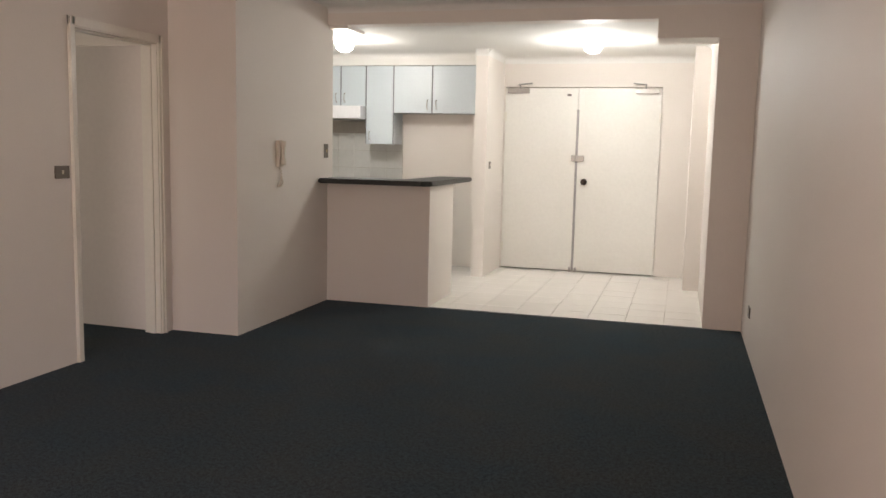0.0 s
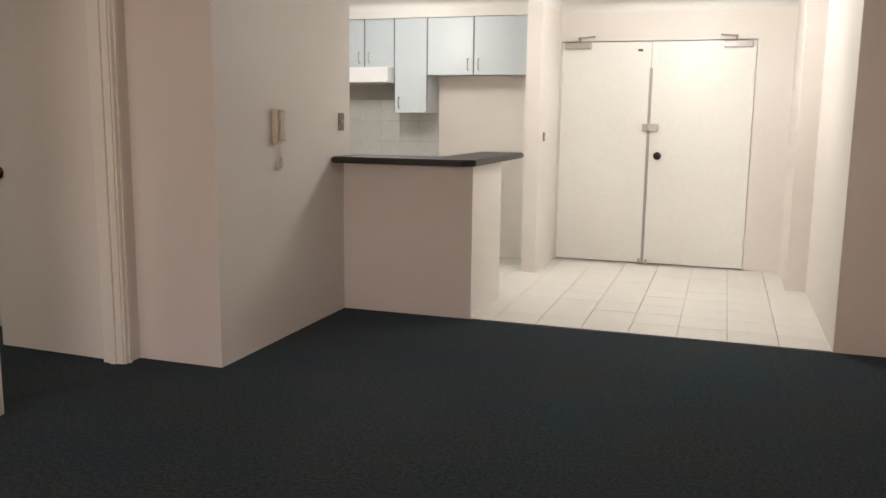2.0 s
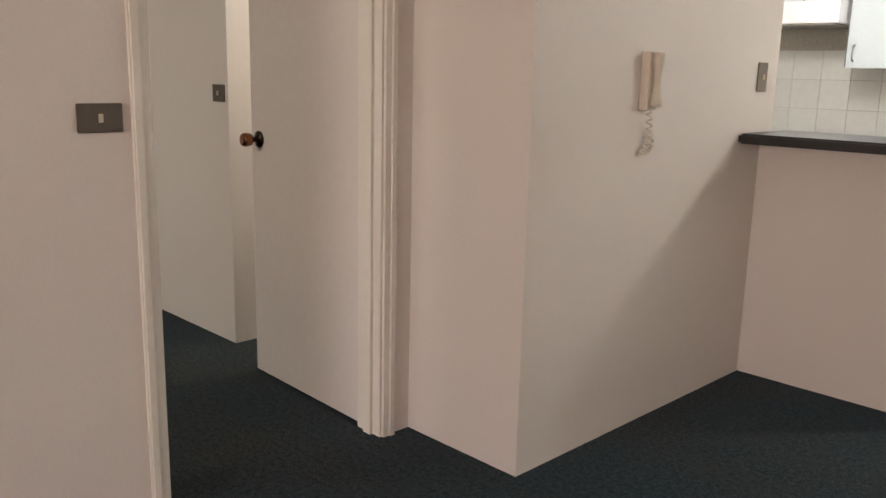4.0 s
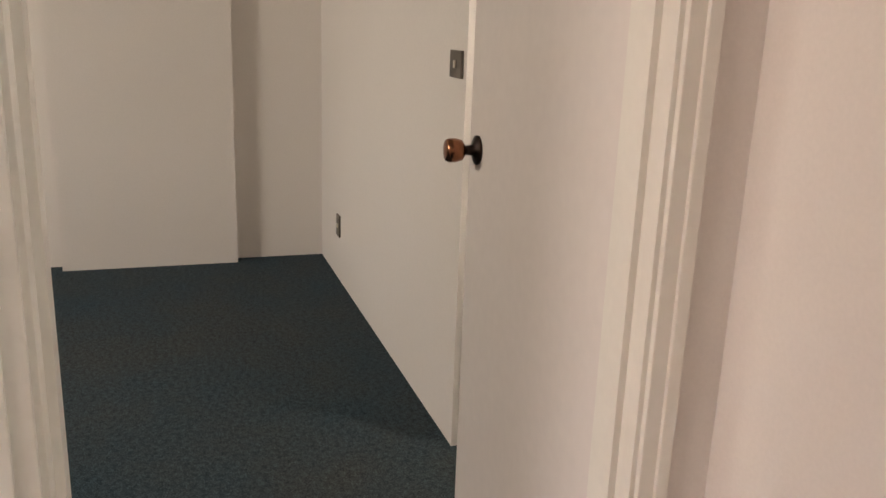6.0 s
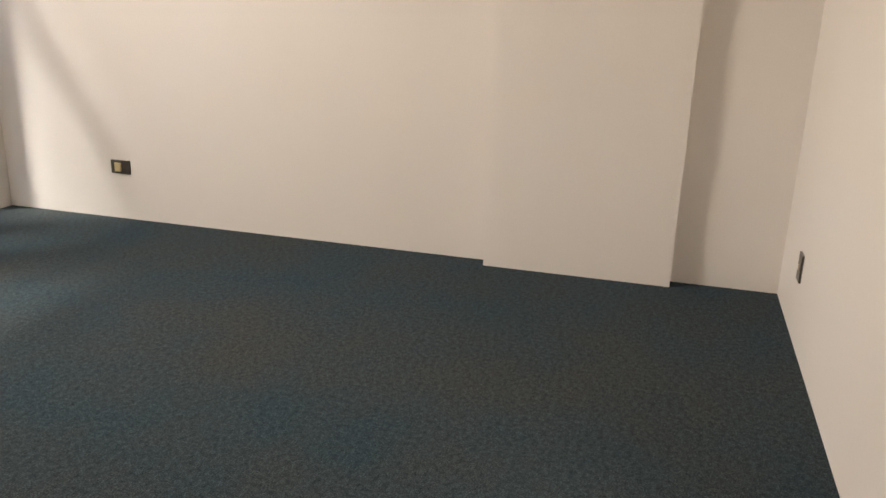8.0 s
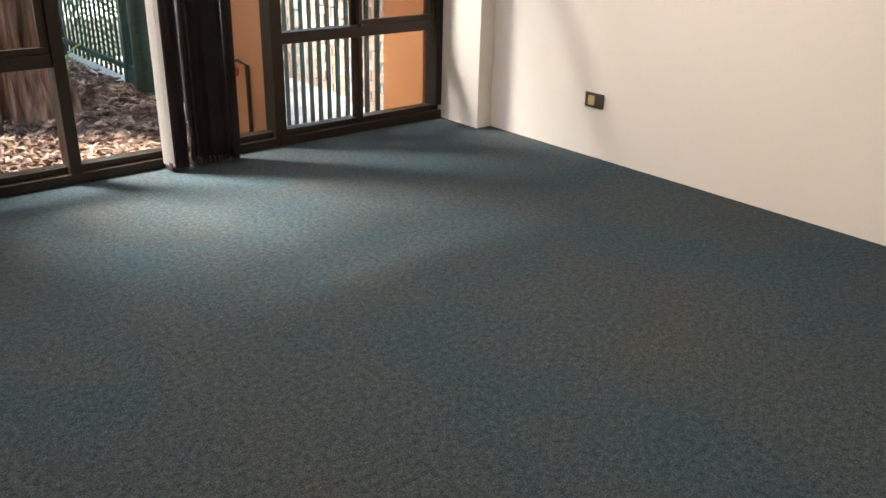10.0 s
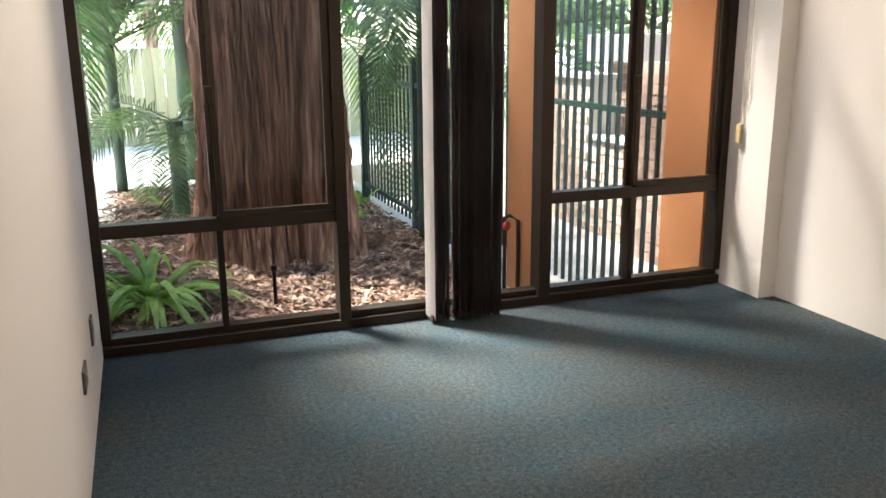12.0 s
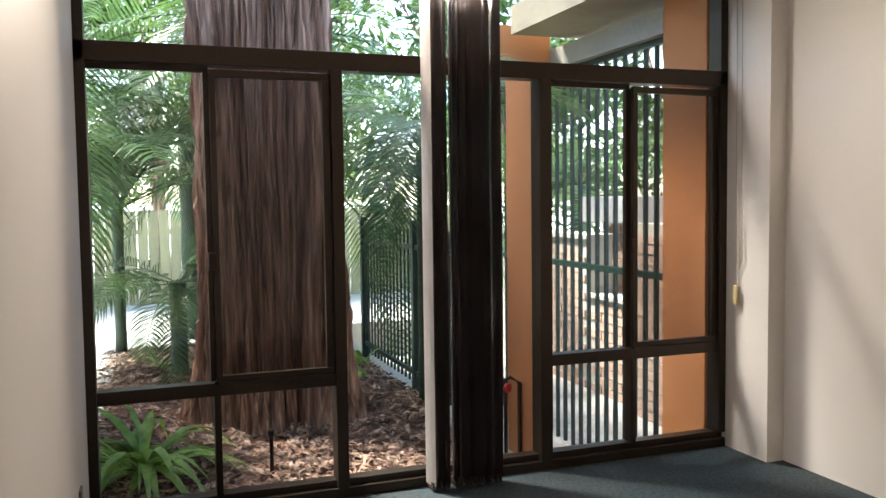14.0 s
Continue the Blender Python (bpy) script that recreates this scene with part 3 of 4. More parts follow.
def window():
    t = thing("window_1", ((XL + XR) / 2, Y_WIN, 0), "dark bronze aluminium full-height window wall with sliding sashes", "window", kind="structure")

    def bar(name, *b, bevel=0.003):
        return part(name, boxes(*b, bevel=bevel), ALU, t)
    bar("sill", (XR, XL, Y0, Y1 + 0.0, 0, 0.045), (XR, XL, Y0, Y1 - 0.03, 0.045, 0.075))
    bar("head", (XR, XL, Y0, Y1, 2.40, 2.44))
    bar("transom", (XR, XL, Y0, Y1, 1.925, 2.005))
    bar("jamb", (XL - 0.04, XL, Y0, Y1, 0.075, 2.40))
    bar("jamb", (XR, XR + 0.045, Y0, Y1, 0.075, 2.40))
    bar("mullion", (-4.675, -4.623, Y0, Y1 + 0.006, 0.045, 1.925))
    bar("mullion", (-5.71, -5.648, Y0, Y1 + 0.006, 0.045, 1.925))
    for x0, x1, slide in ((-3.625, -4.623, -4.106), (-5.71, -6.71, -6.187)):
        a, b = min(x0, x1), max(x0, x1)
        bar("low_rail", (a, b, Y0 + 0.02, Y1 - 0.01, 0.515, 0.572))
        bar("low_mullion", (slide - 0.014, slide + 0.014, Y0 + 0.02, Y1 - 0.01, 0.075, 0.515))
        # fixed sash and sliding sash
        s = part("sash", boxes((slide, b, Y0 + 0.02, Y0 + 0.045, 1.90, 1.925), (slide - 0.008, slide + 0.022, Y0 + 0.02, Y0 + 0.045, 0.572, 1.90)), ALU, t)
        part("pane", boxes((slide, b, Y0 + 0.030, Y0 + 0.034, 0.572, 1.90)), GLASS, s).visible_shadow = False
        s = part("sash", boxes((a, slide, Y0 + 0.055, Y0 + 0.08, 1.878, 1.91), (a, slide, Y0 + 0.055, Y0 + 0.08, 0.572, 0.60), (slide - 0.026, slide - 0.001, Y0 + 0.055, Y0 + 0.08, 0.60, 1.878), (a, a + 0.035, Y0 + 0.055, Y0 + 0.08, 0.60, 1.878), bevel=0.002), ALU, t)
        part("insect_screen", boxes((a + 0.035, slide - 0.026, Y0 + 0.066, Y0 + 0.069, 0.60, 1.878)), SCREEN, s, "fine dark insect screen").visible_shadow = False
        part("latch", boxes((slide - 0.012, slide + 0.022, Y0 + 0.08, Y0 + 0.105, 1.06, 1.135), bevel=0.004), DARKMETAL, s)
        bm = bmesh.new()
        turned(bm, [(0.012, 0), (0.012, 0.012), (0.006, 0.016)], pose(slide + 0.0, Y1 - 0.01, 0.575, -90))
        part("stop_knob", bm, DARKMETAL, s)
        for p, q in ((a, slide - 0.014), (slide + 0.014, b)):
            part("pane", boxes((p, q, Y0 + 0.045, Y0 + 0.05, 0.075, 0.515)), GLASS, t).visible_shadow = False
    part("pane", boxes((-5.648, -4.675, Y0 + 0.045, Y0 + 0.05, 0.075, 1.925)), GLASS, t).visible_shadow = False
    part("pane", boxes((XR + 0.045, XL - 0.04, Y0 + 0.045, Y0 + 0.05, 2.005, 2.40)), GLASS, t).visible_shadow = False


window()


def vertical_blind():
    t = thing("vertical_blind", (-5.2, 0.5, 0), "dark brown vertical blind drawn together in a stack", "blind")
    part("head_rail", boxes((XR + 0.02, XL - 0.02, 0.475, 0.515, 2.445, 2.495), bevel=0.003), ALU, t)
    rnd = random.Random(4)
    n = 17
    for i in range(n):
        x = -5.045 - 0.338 * i / (n - 1) + rnd.uniform(-0.005, 0.005) - (0.012 if i in (5, 6) else 0)
        lean = rnd.uniform(-0.022, 0.022) + (0.05 if i in (6, 7) else 0)
        bm = bmesh.new()
        y0, y1 = 0.452 + rnd.uniform(-0.002, 0.006), 0.548 + rnd.uniform(-0.006, 0.008)
        rows = []
        for z in (0.028 + rnd.uniform(0, 0.012), 0.8, 1.6, 2.44):
            w = rnd.uniform(-0.002, 0.002)
            rows.append([bm.verts.new((x + lean * k + w + 0.006 * (1 - (k * 2) ** 2), (y0 + y1) / 2 + (y1 - y0) * k, z)) for k in (-0.5, -0.2, 0.2, 0.5)])
        for r, s in zip(rows, rows[1:]):
            for k in range(3):
                bm.faces.new((r[k], r[k + 1], s[k + 1], s[k]))
        bmesh.ops.solidify(bm, geom=bm.faces[:], thickness=0.0035)
        sl = part("slat", bm, BLINDEND if i == 0 else BLIND, t, "outer slat with its grey face lightened in colour" if i == 0 else "")
        part("weight", boxes((x - 0.003, x + 0.003, y0 + 0.008, y1 - 0.008, 0.012, 0.045)), COPPER, sl)


vertical_blind()


def blind_cord():
    t = thing("blind_cord", (-6.75, 0.56, 0.84), "thin looped blind cord with a cream weight on the wall", "cord")
    bm = bmesh.new()
    x = -6.745
    tube(bm, [(x, 0.52, 2.46), (x, 0.525, 1.6), (x, 0.535, 0.86)], 0.0022, 5)
    tube(bm, [(x, 0.56, 2.46), (x, 0.565, 1.5), (x, 0.575, 1.02), (x, 0.55, 0.97), (x, 0.537, 1.1)], 0.0022, 5)
    part("string", bm, CORD, t)
    part("cord_weight", boxes((x - 0.009, x + 0.012, 0.515, 0.545, 0.78, 0.88), bevel=0.005), IVORY, t)


blind_cord()


# ---------- garden ----------
structure("ground", boxes((-600, 600, -1200, -5.5, -0.7, -0.10), (-600, -8.1, -5.5, Y_S - 0.21, -0.7, -0.10), (-5.88, 600, -5.5, Y_S - 0.21, -0.7, -0.10), (-600, -8.1, Y_S - 0.21, Y_WIN - 0.16, -0.7, -0.10), (-5.88, X_DB - 0.01, Y_S - 0.21, Y_WIN - 0.16, -0.7, -0.10)), PAVING, "pale sunlit concrete ground around the garden", "ground")


def uneven(name, x0, x1, y0, y1, step, z, amp, material, label, category):
    bm = bmesh.new()
    nx, ny = int((x1 - x0) / step), int((y1 - y0) / step)
    g = [[bm.verts.new((x0 + i * step, y0 + j * step, z + amp * noise.fractal(Vector((x0 + i * step, y0 + j * step, 3.3)) * 1.7, 1.0, 2.0, 3) - (0.12 if i in (0, nx) or j == 0 else 0))) for j in range(ny + 1)] for i in range(nx + 1)]
    for i in range(nx):
        for j in range(ny):
            bm.faces.new((g[i][j], g[i + 1][j], g[i + 1][j + 1], g[i][j + 1]))
    return structure(name, bm, material, label, category)


uneven("garden_bed", -5.68, -3.45, -4.4, 0.33, 0.09, -0.03, 0.045, MULCH, "brown mulched garden bed under the tree", "garden bed").data.polygons.foreach_set("use_smooth", [True] * len(bpy.data.meshes["garden_bed"].polygons))


def litter():
    """Curled dry leaves and bark chips on the bed."""
    rnd = random.Random(9)
    verts, faces = [], []
    for i in range(11000):
        x, y = rnd.uniform(-5.62, -3.46), 0.3 - 4.6 * rnd.random() ** 1.2
        z = -0.03 + 0.045 * noise.fractal(Vector((x, y, 3.3)) * 1.7, 1.0, 2.0, 3)
        m = pose(x, y, z + rnd.uniform(0.006, 0.022), rnd.uniform(-28, 28), rnd.uniform(-28, 28), rnd.uniform(0, 360))
        a, b, c = rnd.uniform(0.012, 0.05), rnd.uniform(0.005, 0.016), rnd.uniform(0.002, 0.012)
        k = len(verts)
        verts += [tuple(m @ Vector(p)) for p in ((-a, 0, 0), (0, -b, c), (a, 0, 0), (0, b, c))]
        faces += [(k, k + 1, k + 2), (k, k + 2, k + 3)]
    me = bpy.data.meshes.new("leaf_litter")
    me.from_pydata(verts, [], faces)
    me.materials.append(CHIP)
    tagged(new("leaf_litter", me), "dry brown leaves and bark chips strewn over the bed", "leaf litter", kind="stuff")


litter()


def great_tree():
    t = thing("tree", (-4.67, -1.35, -0.1), "huge old tree with deeply furrowed fibrous red-brown bark", "tree")
    cx, cy = -4.635, -1.35
    n, rings = 460, []

    def radius(a, z):
        """Buttressed foot, slow lobes and long furrows that wander and split."""
        flare = 0.19 * math.exp(-(z + 0.1) / 0.26)
        lobes = 0.035 * math.sin(a * 3 + 0.7) + 0.028 * math.sin(a * 5 + 1.9)
        r = 0.425 - 0.012 * z + flare * (0.55 + 0.45 * math.sin(a * 6 + 1.1)) + lobes * (1 + 2.0 * flare)
        drift = a + 0.05 * math.sin(z * 1.7 + a * 4)
        q = Vector((math.cos(drift) * 4.2, math.sin(drift) * 4.2, z * 0.32))
        r += 0.060 * noise.noise(q)
        q = Vector((math.cos(drift) * 13, math.sin(drift) * 13, z * 0.75))
        r += 0.075 * (0.55 - abs(noise.noise(q)) ** 0.6 * 1.6)
        q = Vector((math.cos(drift) * 34, math.sin(drift) * 34, z * 2.2))
        return r + 0.026 * (0.5 - abs(noise.noise(q)) ** 0.7 * 1.6)
    zs = [-0.12 + 0.045 * i for i in range(25)] + [1.02 + 0.075 * i for i in range(50)]
    bm = bmesh.new()
    for z in zs:
        ring = []
        for k in range(n):
            a = 6.28319 * k / n
            r = radius(a, z)
            ring.append(bm.verts.new((cx + 0.02 * z + r * math.cos(a), cy + r * math.sin(a), z)))
        rings.append(ring)
    for r, s in zip(rings, rings[1:]):
        for k in range(n):
            bm.faces.new((r[k], r[(k + 1) % n], s[(k + 1) % n], s[k]))
    part("trunk", bm, BARK, t)
    # loose strips of bark
    rnd = random.Random(5)
    bm = bmesh.new()
    for i in range(620):
        a, z, l = rnd.uniform(0, 6.283), rnd.uniform(0.05, 3.2), rnd.uniform(0.08, 0.42)
        w = rnd.uniform(0.003, 0.010)
        slant = rnd.uniform(-0.03, 0.03)
        pts = []
        for k in range(5):
            zz, aa = z + l * k / 4, a + slant * k / 4
            rr = radius(aa, zz) + (0.002 if k < 3 else rnd.uniform(0.0, 0.016))
            pts.append((cx + 0.02 * zz + rr * math.cos(aa), cy + rr * math.sin(aa), zz))
        tube(bm, pts, [0.002, w, w, w * 0.7, 0.0015], 4, False)
    part("bark_strips", bm, BARK, t)
    bm = bmesh.new()
    tops = []
    for i in range(7):
        a = 0.9 * i
        p = Vector((-4.59, -1.35, 4.65))
        e = p + Vector((2.2 * math.cos(a), 2.2 * math.sin(a), 2.2 + 0.5 * math.sin(i * 2.1)))
        tube(bm, [p, p.lerp(e, 0.5) + Vector((0, 0, 0.3)), e], [0.2, 0.12, 0.04], 8)
        tops.append(e)
    part("limbs", bm, BARK, t)
    foliage("crown", t, [(e, 1.3) for e in tops], 2600, 0.13, 3)


def foliage(name, parent, clumps, count, size, seed):
    rnd = random.Random(seed)
    verts, faces = [], []
    for i in range(count):
        c, r = clumps[rnd.randrange(len(clumps))]
        d = Vector((rnd.gauss(0, 1), rnd.gauss(0, 1), rnd.gauss(0, 0.8)))
        p = Vector(c) + d.normalized() * r * rnd.random() ** 0.5
        m = Matrix.Translation(p) @ pose(0, 0, 0, rnd.uniform(0, 360), rnd.uniform(-60, 60), rnd.uniform(0, 360))
        s = size * rnd.uniform(0.5, 1.3)
        k = len(verts)
        verts += [tuple(m @ Vector(q)) for q in ((-s, 0, 0), (-0.1 * s, -0.33 * s, 0.08 * s), (s, 0, -0.1 * s), (-0.1 * s, 0.33 * s, 0.08 * s))]
        faces += [(k, k + 1, k + 2), (k, k + 2, k + 3)]
    me = bpy.data.meshes.new(name)
    me.from_pydata(verts, [], faces)
    me.materials.append(LEAF)
    ob = new(name, me)
    if parent is not None:
        ob.parent = parent
        ob.matrix_parent_inverse = parent.matrix_basis.inverted()
    return ob


great_tree()


def frond_mesh(name, length, arch, droop, pairs, seed):
    """One feather leaf along +x from the origin: an arching rib and two rows of narrow folded leaflets."""
    rnd = random.Random(seed)
    verts, faces = [], []

    def rib(s):
        return Vector((length * (s - 0.10 * s * s), 0, length * (arch * s - droop * s ** 2.2)))
    n = 14
    for i in range(n + 1):
        p, w = rib(i / n), 0.011 * (1 - 0.85 * i / n)
        verts += [(p.x, -w, p.z), (p.x, w, p.z), (p.x, 0, p.z - w * 1.4)]
    for i in range(n):
        a, b = 3 * i, 3 * i + 3
        faces += [(a, a + 1, b + 1, b), (a + 1, a + 2, b + 2, b + 1), (a + 2, a, b, b + 2)]
    for i in range(pairs):
        s = 0.12 + 0.87 * i / (pairs - 1)
        p, q = rib(s), rib(min(1, s + 0.02))
        d = (q - p).normalized() if (q - p).length else Vector((1, 0, 0))
        ll = length * 0.24 * (math.sin(3.1 * (0.12 + 0.84 * s)) ** 0.6) * rnd.uniform(0.88, 1.08)
        for side in (-1, 1):
            out = (d * (0.55 + 0.5 * s) + Vector((0, side, 0)) * 0.95 + Vector((0, 0, 0.20 + rnd.uniform(-0.22, 0.22)))).normalized()
            mid = p + out * ll * 0.5 + Vector((0, 0, -0.01))
            tip = p + out * ll + Vector((0, 0, -0.22 * ll - rnd.uniform(0, 0.1) * ll))
            w = 0.0072 * length ** 0.5
            wv = d.cross(out).cross(out).normalized() * w
            k = len(verts)
            verts += [tuple(p - wv * 0.5), tuple(p + wv * 0.5), tuple(mid + wv), tuple(mid - wv), tuple(tip)]
            faces += [(k, k + 1, k + 2, k + 3), (k + 3, k + 2, k + 4)]
    me = bpy.data.meshes.new(name)
    me.from_pydata([tuple(v) for v in verts], [], faces)
    me.materials.append(FROND)
    return me


FRONDS = [frond_mesh("frond", 1.9, a, d, 46, i) for i, (a, d) in enumerate(((0.55, 0.75), (0.30, 0.62), (0.80, 0.80), (0.12, 0.45)))]


def palm(x, y, z, scale, count, seed, label, radius=0.05, spread=(-10, 60), reaching=()):
    t = thing("palm", (x, y, -0.1), label, "palm", "garden palms")
    rnd = random.Random(seed)
    bm = bmesh.new()
    tube(bm, [(x, y, -0.1 + (z + 0.1) * i / 8) for i in range(9)], [radius * (1.0 + 0.08 * (i % 2)) for i in range(9)], 12)
    part("trunk", bm, PALMTRUNK, t, smooth=True)
    for i in range(count):
        me = FRONDS[rnd.randrange(4)]
        f = new("frond", me)
        f.parent = t
        f.matrix_parent_inverse = t.matrix_basis.inverted()
        turn = 360 * i / count + rnd.uniform(-16, 16)
        s = scale * rnd.uniform(0.8, 1.15)
        f.matrix_basis = pose(x, y, z, 0, 0, turn) @ pose(0, 0, 0, rnd.uniform(-14, 14), -rnd.uniform(*spread), 0) @ Matrix.Diagonal((s, s, s, 1))
    for turn, lift in reaching:
        f = new("frond", FRONDS[1])
        f.parent = t
        f.matrix_parent_inverse = t.matrix_basis.inverted()
        f.matrix_basis = pose(x, y, z, 0, 0, turn) @ pose(0, 0, 0, 20, -lift, 0) @ Matrix.Diagonal((scale, scale, scale, 1))
    return t


palm(-4.08, -2.75, 0.72, 0.62, 13, 1, "young palm with arching feathery fronds by the tree", 0.062, (-25, 50))
palm(-3.62, -4.2, 1.3, 1.3, 22, 2, "palm with long green fronds over the garden", 0.05)
palm(-4.35, -5.2, 2.3, 1.25, 17, 3, "tall palm with dense hanging fronds", 0.12, (-35, 40))
palm(-5.45, -4.1, 1.6, 1.2, 22, 4, "palm with dense dark fronds behind the railing", 0.09, (-40, 45))
palm(-5.62, -1.2, 1.85, 0.60, 15, 6, "palm leaning its fronds over the railing", 0.06, (-45, 35), ((110, 8), (128, 20)))
palm(-3.2, -3.3, 2.35, 1.05, 18, 7, "palm with blue-green fronds beside the tree", 0.08, (-35, 40))
palm(-8.7, -4.6, 1.5, 0.95, 14, 8, "palm in the courtyard behind the bars", 0.08, (-35, 45))
palm(-4.9, -3.0, 2.75, 1.05, 17, 9, "palm crown above the garden behind the tree", 0.07, (-40, 35))


def strap_plant(x, y, n, length, seed, label):
    t = thing("strap_leaf_plant", (x, y, -0.05), label, "plant", "strap-leaved plants")
    rnd = random.Random(seed)
    for i in range(n):
        a, l, w = rnd.uniform(0, 6.283), length * rnd.uniform(0.55, 1.1), rnd.uniform(0.013, 0.022)
        up, fall = rnd.uniform(0.55, 1.1), rnd.uniform(0.55, 1.2)
        bm = bmesh.new()
        rows = []
        for k in range(9):
            s = k / 8
            r, h = l * 0.75 * s, l * (up * s - fall * s * s)
            ww = w * (1 - s ** 3) * (0.6 + 0.8 * min(1, s * 3)) + 0.001
            px, py = x + 0.04 * math.cos(a * 3) + r * math.cos(a), y + 0.04 * math.sin(a * 3) + r * math.sin(a)
            h = max(h - 0.05, -0.045)
            rows.append([bm.verts.new((px - ww * math.sin(a), py + ww * math.cos(a), h + ww * 0.4)), bm.verts.new((px, py, h)), bm.verts.new((px + ww * math.sin(a), py - ww * math.cos(a), h + ww * 0.4))])
        for r0, r1 in zip(rows, rows[1:]):
            bm.faces.new((r0[0], r0[1], r1[1], r1[0]))
            bm.faces.new((r0[1], r0[2], r1[2], r1[1]))
        part("leaf", bm, STRAP, t, smooth=True)


strap_plant(-3.80, -0.36, 60, 0.80, 1, "bright green arching strap-leaved plant by the window")
strap_plant(-5.52, -2.75, 22, 0.42, 2, "bright green strap-leaved clump by the railing")
strap_plant(-5.40, -2.2, 12, 0.25, 3, "small green strap-leaved clump in the mulch")
strap_plant(-3.95, -3.3, 12, 0.22, 4, "small green strap-leaved clump far in the mulch")

stake = thing("garden_stake", (-4.39, 0.0, -0.05), "short black irrigation stake in the mulch", "stake")
bm = bmesh.new()
tube(bm, [(-4.39, 0.0, -0.08), (-4.39, 0.0, 0.19), (-4.39, 0.0, 0.20), (-4.39, 0.0, 0.225)], [0.010, 0.010, 0.016, 0.016], 10)
part("stem", bm, DARKMETAL, stake)


def railing(name, x, y0, y1, z0, z1, step, r, rails, material, label, posts=()):
    t = thing(name, (x, (y0 + y1) / 2, z0), label, "fence")
    n = int(abs(y1 - y0) / step)
    for i in range(n + 1):
        y = y0 + (y1 - y0) * i / n
        part("bar", boxes((x - r, x + r, y - r, y + r, z0, z1)), material, t)
    for z, h, w in rails:
        part("rail", boxes((x - w, x + w, min(y0, y1), max(y0, y1), z - h, z + h), bevel=0.002), FENCE, t)
    for y in posts:
        part("post", boxes((x - 0.03, x + 0.03, y - 0.03, y + 0.03, -0.1, z1 + 0.06), bevel=0.004), material, t)
    return t


railing("garden_fence", -5.72, -0.45, -3.2, -0.02, 1.14, 0.098, 0.008, ((0.06, 0.018, 0.016), (1.0, 0.018, 0.016)), FENCE, "dark green steel picket fence along the garden", (-1.75, -3.25))
railing("security_grille", -6.82, -0.06, -2.9, -0.5, 2.30, 0.118, 0.012, ((0.86, 0.022, 0.02), (2.29, 0.02, 0.02)), BARS, "tall dark green steel bars across the courtyard", ())

gate = thing("gate_post", (-5.74, -0.36, -0.1), "dark green square steel gate post with hinges", "post")
part("post", boxes((-5.77, -5.70, -0.40, -0.32, -0.1, 1.16), bevel=0.004), FENCE, gate)
for z in (0.85, 0.35):
    part("hinge", boxes((-5.70, -5.66, -0.39, -0.33, z, z + 0.05), bevel=0.004), DARKMETAL, gate)


def pier(x0, x1, y0, y1, z0, z1, label):
    t = thing("orange_pier", ((x0 + x1) / 2, (y0 + y1) / 2, z0), label, "pier", "orange piers")
    part("shaft", boxes((x0, x1, y0, y1, z0, z1), bevel=0.006), ORANGE, t)


pier(-5.85, -5.78, -0.25, 0.12, -0.1, 2.06, "orange rendered garden pier beside the window")
pier(-6.98, -6.74, -0.12, 0.28, -0.5, 2.52, "orange rendered pier at the end of the bars")
structure("canopy", boxes((-9.5, -6.35, -1.4, 0.28, 2.52, 2.72)), SLAB, "weathered cream concrete canopy slab", "canopy")
structure("lintel", boxes((-6.738, -6.12, -1.75, -1.55, 2.33, 2.62)), ORANGE, "orange rendered lintel beam beside the canopy", "beam")
structure("canopy_beam", boxes((-6.90, -6.74, -3.0, -0.121, 2.31, 2.46)), CONCRETE, "stained concrete beam over the steel bars", "beam")

tap = thing("garden_tap", (-5.66, -0.1, -0.1), "garden tap with a red handle on a bent pipe", "tap")
bm = bmesh.new()
tube(bm, [(-5.70, -0.10, -0.1), (-5.70, -0.10, 0.30), (-5.69, -0.10, 0.34), (-5.72, -0.08, 0.36), (-5.765, -0.06, 0.33), (-5.765, -0.06, -0.1)], 0.012, 8)
part("pipe", bm, COPPER, tap, smooth=True)
bm = bmesh.new()
turned(bm, [(0.010, -0.012), (0.026, -0.010), (0.026, 0.010), (0.010, 0.012)], pose(-5.705, -0.085, 0.30, 90, 0, 30), 12)
part("handle", bm, RED, tap, "red tap handle")

# courtyard behind the bars
structure("courtyard_floor", boxes((-8.1, -5.88, -5.5, 0.285, -0.62, -0.50)), COURT, "pale worn concrete floor of the sunken courtyard", "ground")
shed = thing("brick_building", (-9.4, -2.1, -0.1), "low brick outbuilding with a grey fascia", "building")
part("wall", boxes((-10.6, -8.3, -3.4, -0.8, -0.1, 1.10)), MORTAR, shed)
part("fascia", boxes((-10.8, -8.14, -3.6, -0.7, 1.10, 1.36), bevel=0.01), GREYROOF, shed)
# dark panel put in place of the shaded door opening
part("door", boxes((-8.31, -8.27, -2.75, -2.0, -0.1, 1.0)), CABEDGE, shed)


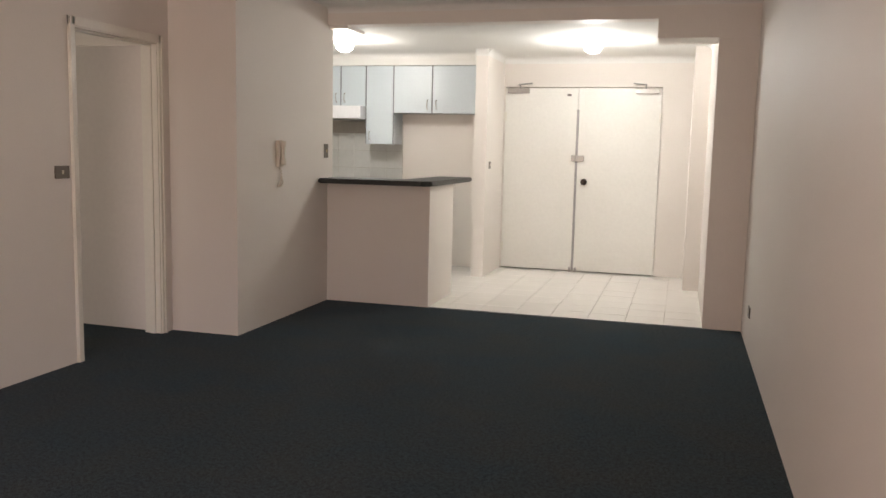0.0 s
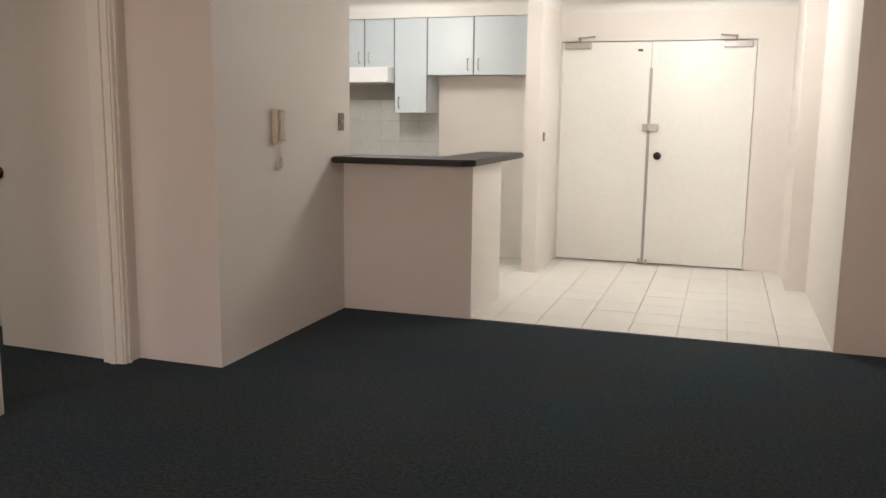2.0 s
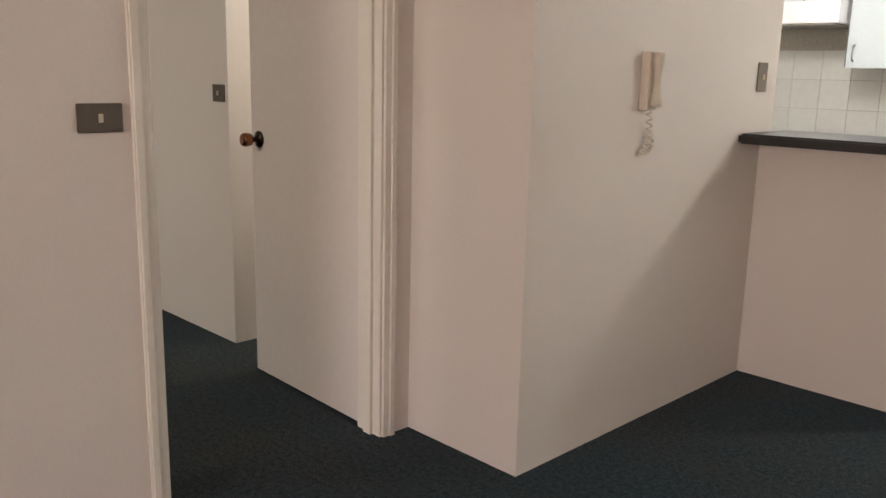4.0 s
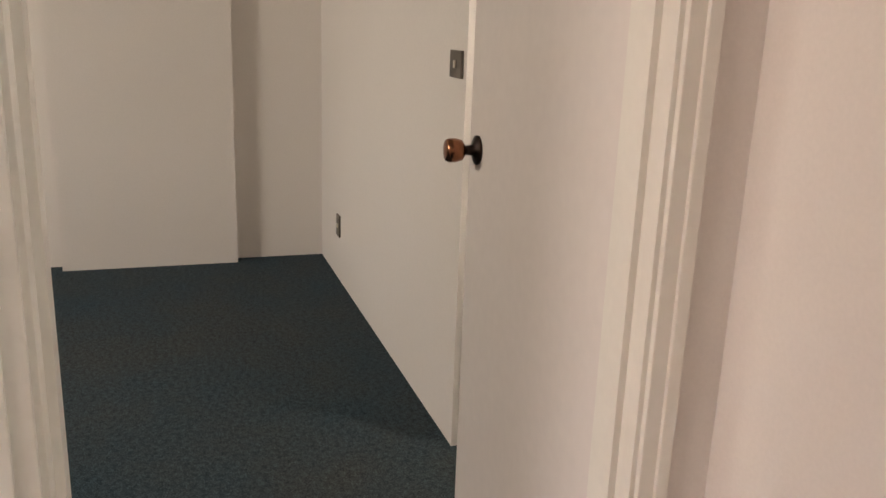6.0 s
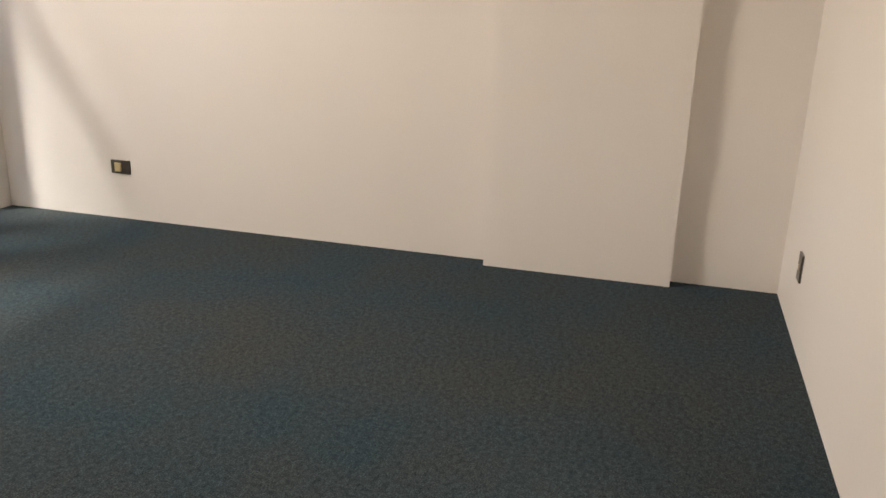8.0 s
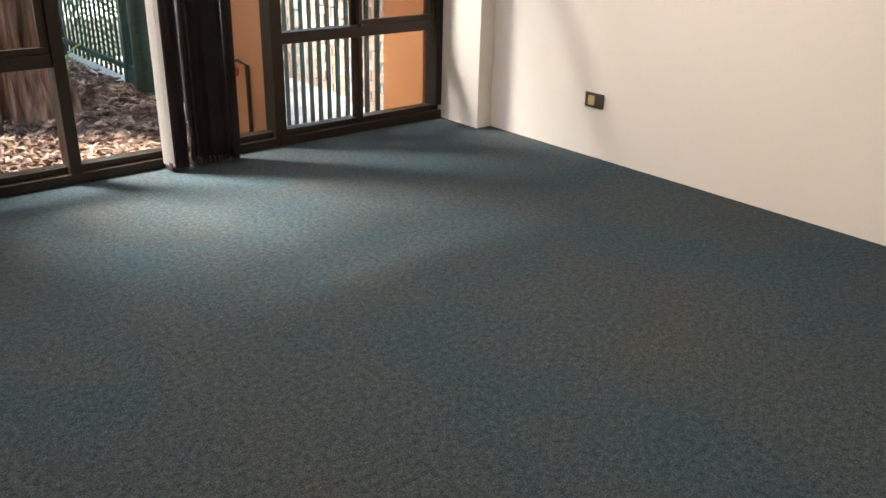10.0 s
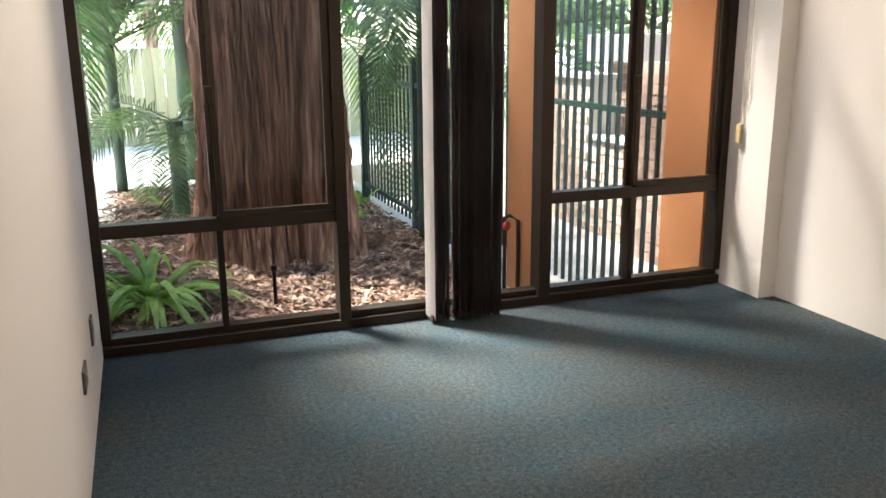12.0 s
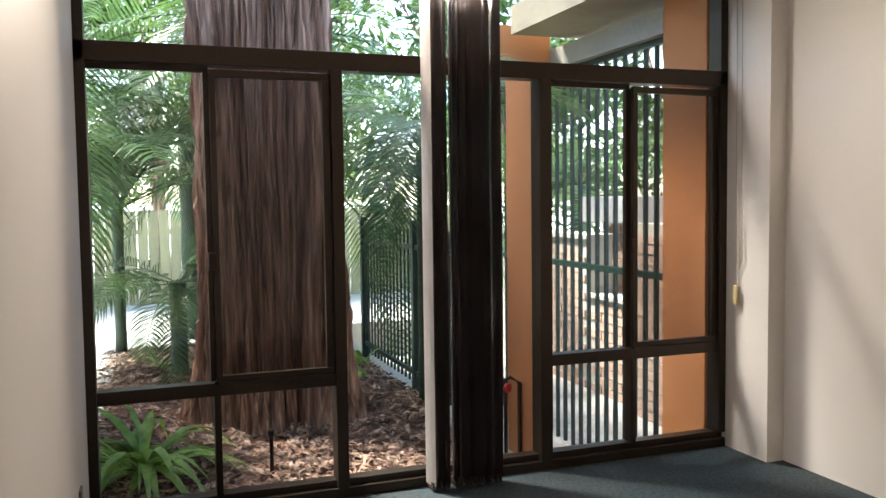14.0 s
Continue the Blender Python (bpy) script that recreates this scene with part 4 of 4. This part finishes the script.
def brick_wall(parent, x0, x1, y, z0, z1, along, count=300):
    """Courses of bricks standing 6 mm proud of the mortar; along: 'x' faces +y, 'y' faces +x at x = y."""
    me = bpy.data.meshes.new("brick")
    bm = boxes((-0.11, 0.11, -0.01, 0.006, -0.035, 0.035))
    bm.to_mesh(me)
    bm.free()
    me.materials.append(BRICK)
    k = 0
    row = 0
    z = z0 + 0.043
    while z + 0.04 < z1:
        u = x0 + 0.12 + (0.12 if row % 2 else 0)
        while u + 0.11 < x1 and k < count:
            b = new("brick", me)
            b.parent = parent
            b.matrix_parent_inverse = parent.matrix_basis.inverted()
            b.matrix_basis = pose(u, y, z) if along == "x" else pose(y, u, z, 0, 0, -90)
            u += 0.24
            k += 1
        z += 0.086
        row += 1


low = thing("garden_brick_wall", (-7.97, -2.5, -0.5), "brick retaining wall with a raised end and a pillar", "wall")
part("core", boxes((-8.10, -7.85, -2.9, -0.3, -0.5, 0.40), (-8.10, -7.85, -5.4, -2.9, -0.5, 0.95)), MORTAR, low)
part("coping", boxes((-8.13, -7.81, -2.9, -0.3, 0.40, 0.44), bevel=0.008), CONCRETE, low)
part("coping", boxes((-8.13, -7.81, -5.42, -2.88, 0.95, 1.0), bevel=0.008), CONCRETE, low)
part("pillar", boxes((-7.95, -7.72, -1.96, -1.47, -0.5, 1.13)), MORTAR, low)
brick_wall(low, -2.9, -0.3, -7.844, -0.5, 0.40, "y")
brick_wall(low, -4.4, -2.9, -7.844, -0.5, 0.95, "y")
brick_wall(low, -1.98, -1.37, -7.714, -0.5, 1.13, "y")
brick_wall(shed, -3.4, -0.8, -8.294, 0.4, 1.10, "y", 170)

# timber fence and far greenery
far = thing("paling_fence", (-4, -8.5, -0.1), "weathered yellow-green timber paling fence", "fence")
me = bpy.data.meshes.new("paling")
bm = boxes((-0.07, 0.07, -0.012, 0.012, -0.1, 1.25), bevel=0.003)
bm.to_mesh(me)
bm.free()
me.materials.append(PALING)
rnd = random.Random(3)
for i in range(72):
    p = new("paling", me)
    p.parent = far
    p.matrix_parent_inverse = far.matrix_basis.inverted()
    p.matrix_basis = pose(-9 + i * 0.147, -8.5 + rnd.uniform(-0.006, 0.006), rnd.uniform(-0.02, 0.02), 0, rnd.uniform(-0.6, 0.6), 0)
part("rail", boxes((-9.1, 1.7, -8.56, -8.52, 0.9, 0.98), (-9.1, 1.7, -8.56, -8.52, 0.15, 0.23)), PALING, far)


def bush_tree(x, y, h, clumps, count, size, seed, label):
    t = thing("tree", (x, y, -0.1), label, "tree")
    rnd = random.Random(seed)
    bm = bmesh.new()
    tube(bm, [(x, y, -0.12), (x + 0.1, y, h * 0.4), (x, y + 0.1, h * 0.75)], [0.14, 0.10, 0.05], 10)
    cl = []
    for i in range(clumps):
        a, r = rnd.uniform(0, 6.283), rnd.uniform(0.4, 2.0)
        c = (x + r * math.cos(a), y + r * math.sin(a) * 0.6, h * rnd.uniform(0.30, 1.05))
        tube(bm, [(x, y, h * 0.35), ((x + c[0]) / 2, (y + c[1]) / 2, (h * 0.4 + c[2]) / 2), c], [0.05, 0.03, 0.01], 6)
        cl.append((c, rnd.uniform(0.5, 0.95)))
    part("trunk", bm, BARK, t)
    foliage("crown", t, cl, count, size, seed)


for i, (x, y, h) in enumerate(((-1.6, -10.2, 4.6), (-4.2, -10.8, 5.4), (-6.6, -10.0, 5.0), (-9.6, -9.6, 5.6), (-12.2, -7.6, 5.2), (-9.0, -6.9, 4.6))):
    bush_tree(x, y, h, 16, 3600, 0.13, 20 + i, "leafy garden tree behind the fence")

# ---------- floor and wall tiles ----------
tile_mesh = bpy.data.meshes.new("tile")
bm = boxes((-0.1485, 0.1485, -0.1485, 0.1485, -0.012, 0.0), bevel=0.0015)
bm.to_mesh(tile_mesh)
bm.free()
tile_mesh.materials.append(TILE)
kf = bpy.data.objects["kitchen_floor"]
rnd = random.Random(8)
for i in range(14):
    for j in range(9):
        x, y = 0.245 - 0.30 * i - 0.0, Y_BAR + 0.155 + 0.30 * j
        if x < -1.84 and y < 6.52:
            continue
        p = new("tile", tile_mesh)
        p.parent = kf
        p.matrix_basis = pose(x, y, rnd.uniform(-0.0006, 0.0004), rnd.uniform(-0.05, 0.05), rnd.uniform(-0.05, 0.05), 0)
structure("floor_edge_strip", boxes((-1.842, 0.385, Y_BAR - 0.012, Y_BAR + 0.004, -0.002, 0.006), bevel=0.002), CABEDGE, "dark metal strip between carpet and tiles", "trim")

splash = structure("splashback", boxes((-5.0, -2.955, 8.944, 8.95, 0.90, 1.645)), MORTAR, "white tiled kitchen splashback", "splashback")
sm = bpy.data.meshes.new("tile")
bm = boxes((-0.0985, 0.0985, -0.006, 0, -0.0985, 0.0985), bevel=0.0012)
bm.to_mesh(sm)
bm.free()
sm.materials.append(SPLASH)
for i in range(8):
    for j in range(3):
        p = new("tile", sm)
        p.parent = splash
        p.matrix_basis = pose(-3.055 - 0.2 * i, 8.944, 1.0 + 0.2 * j)
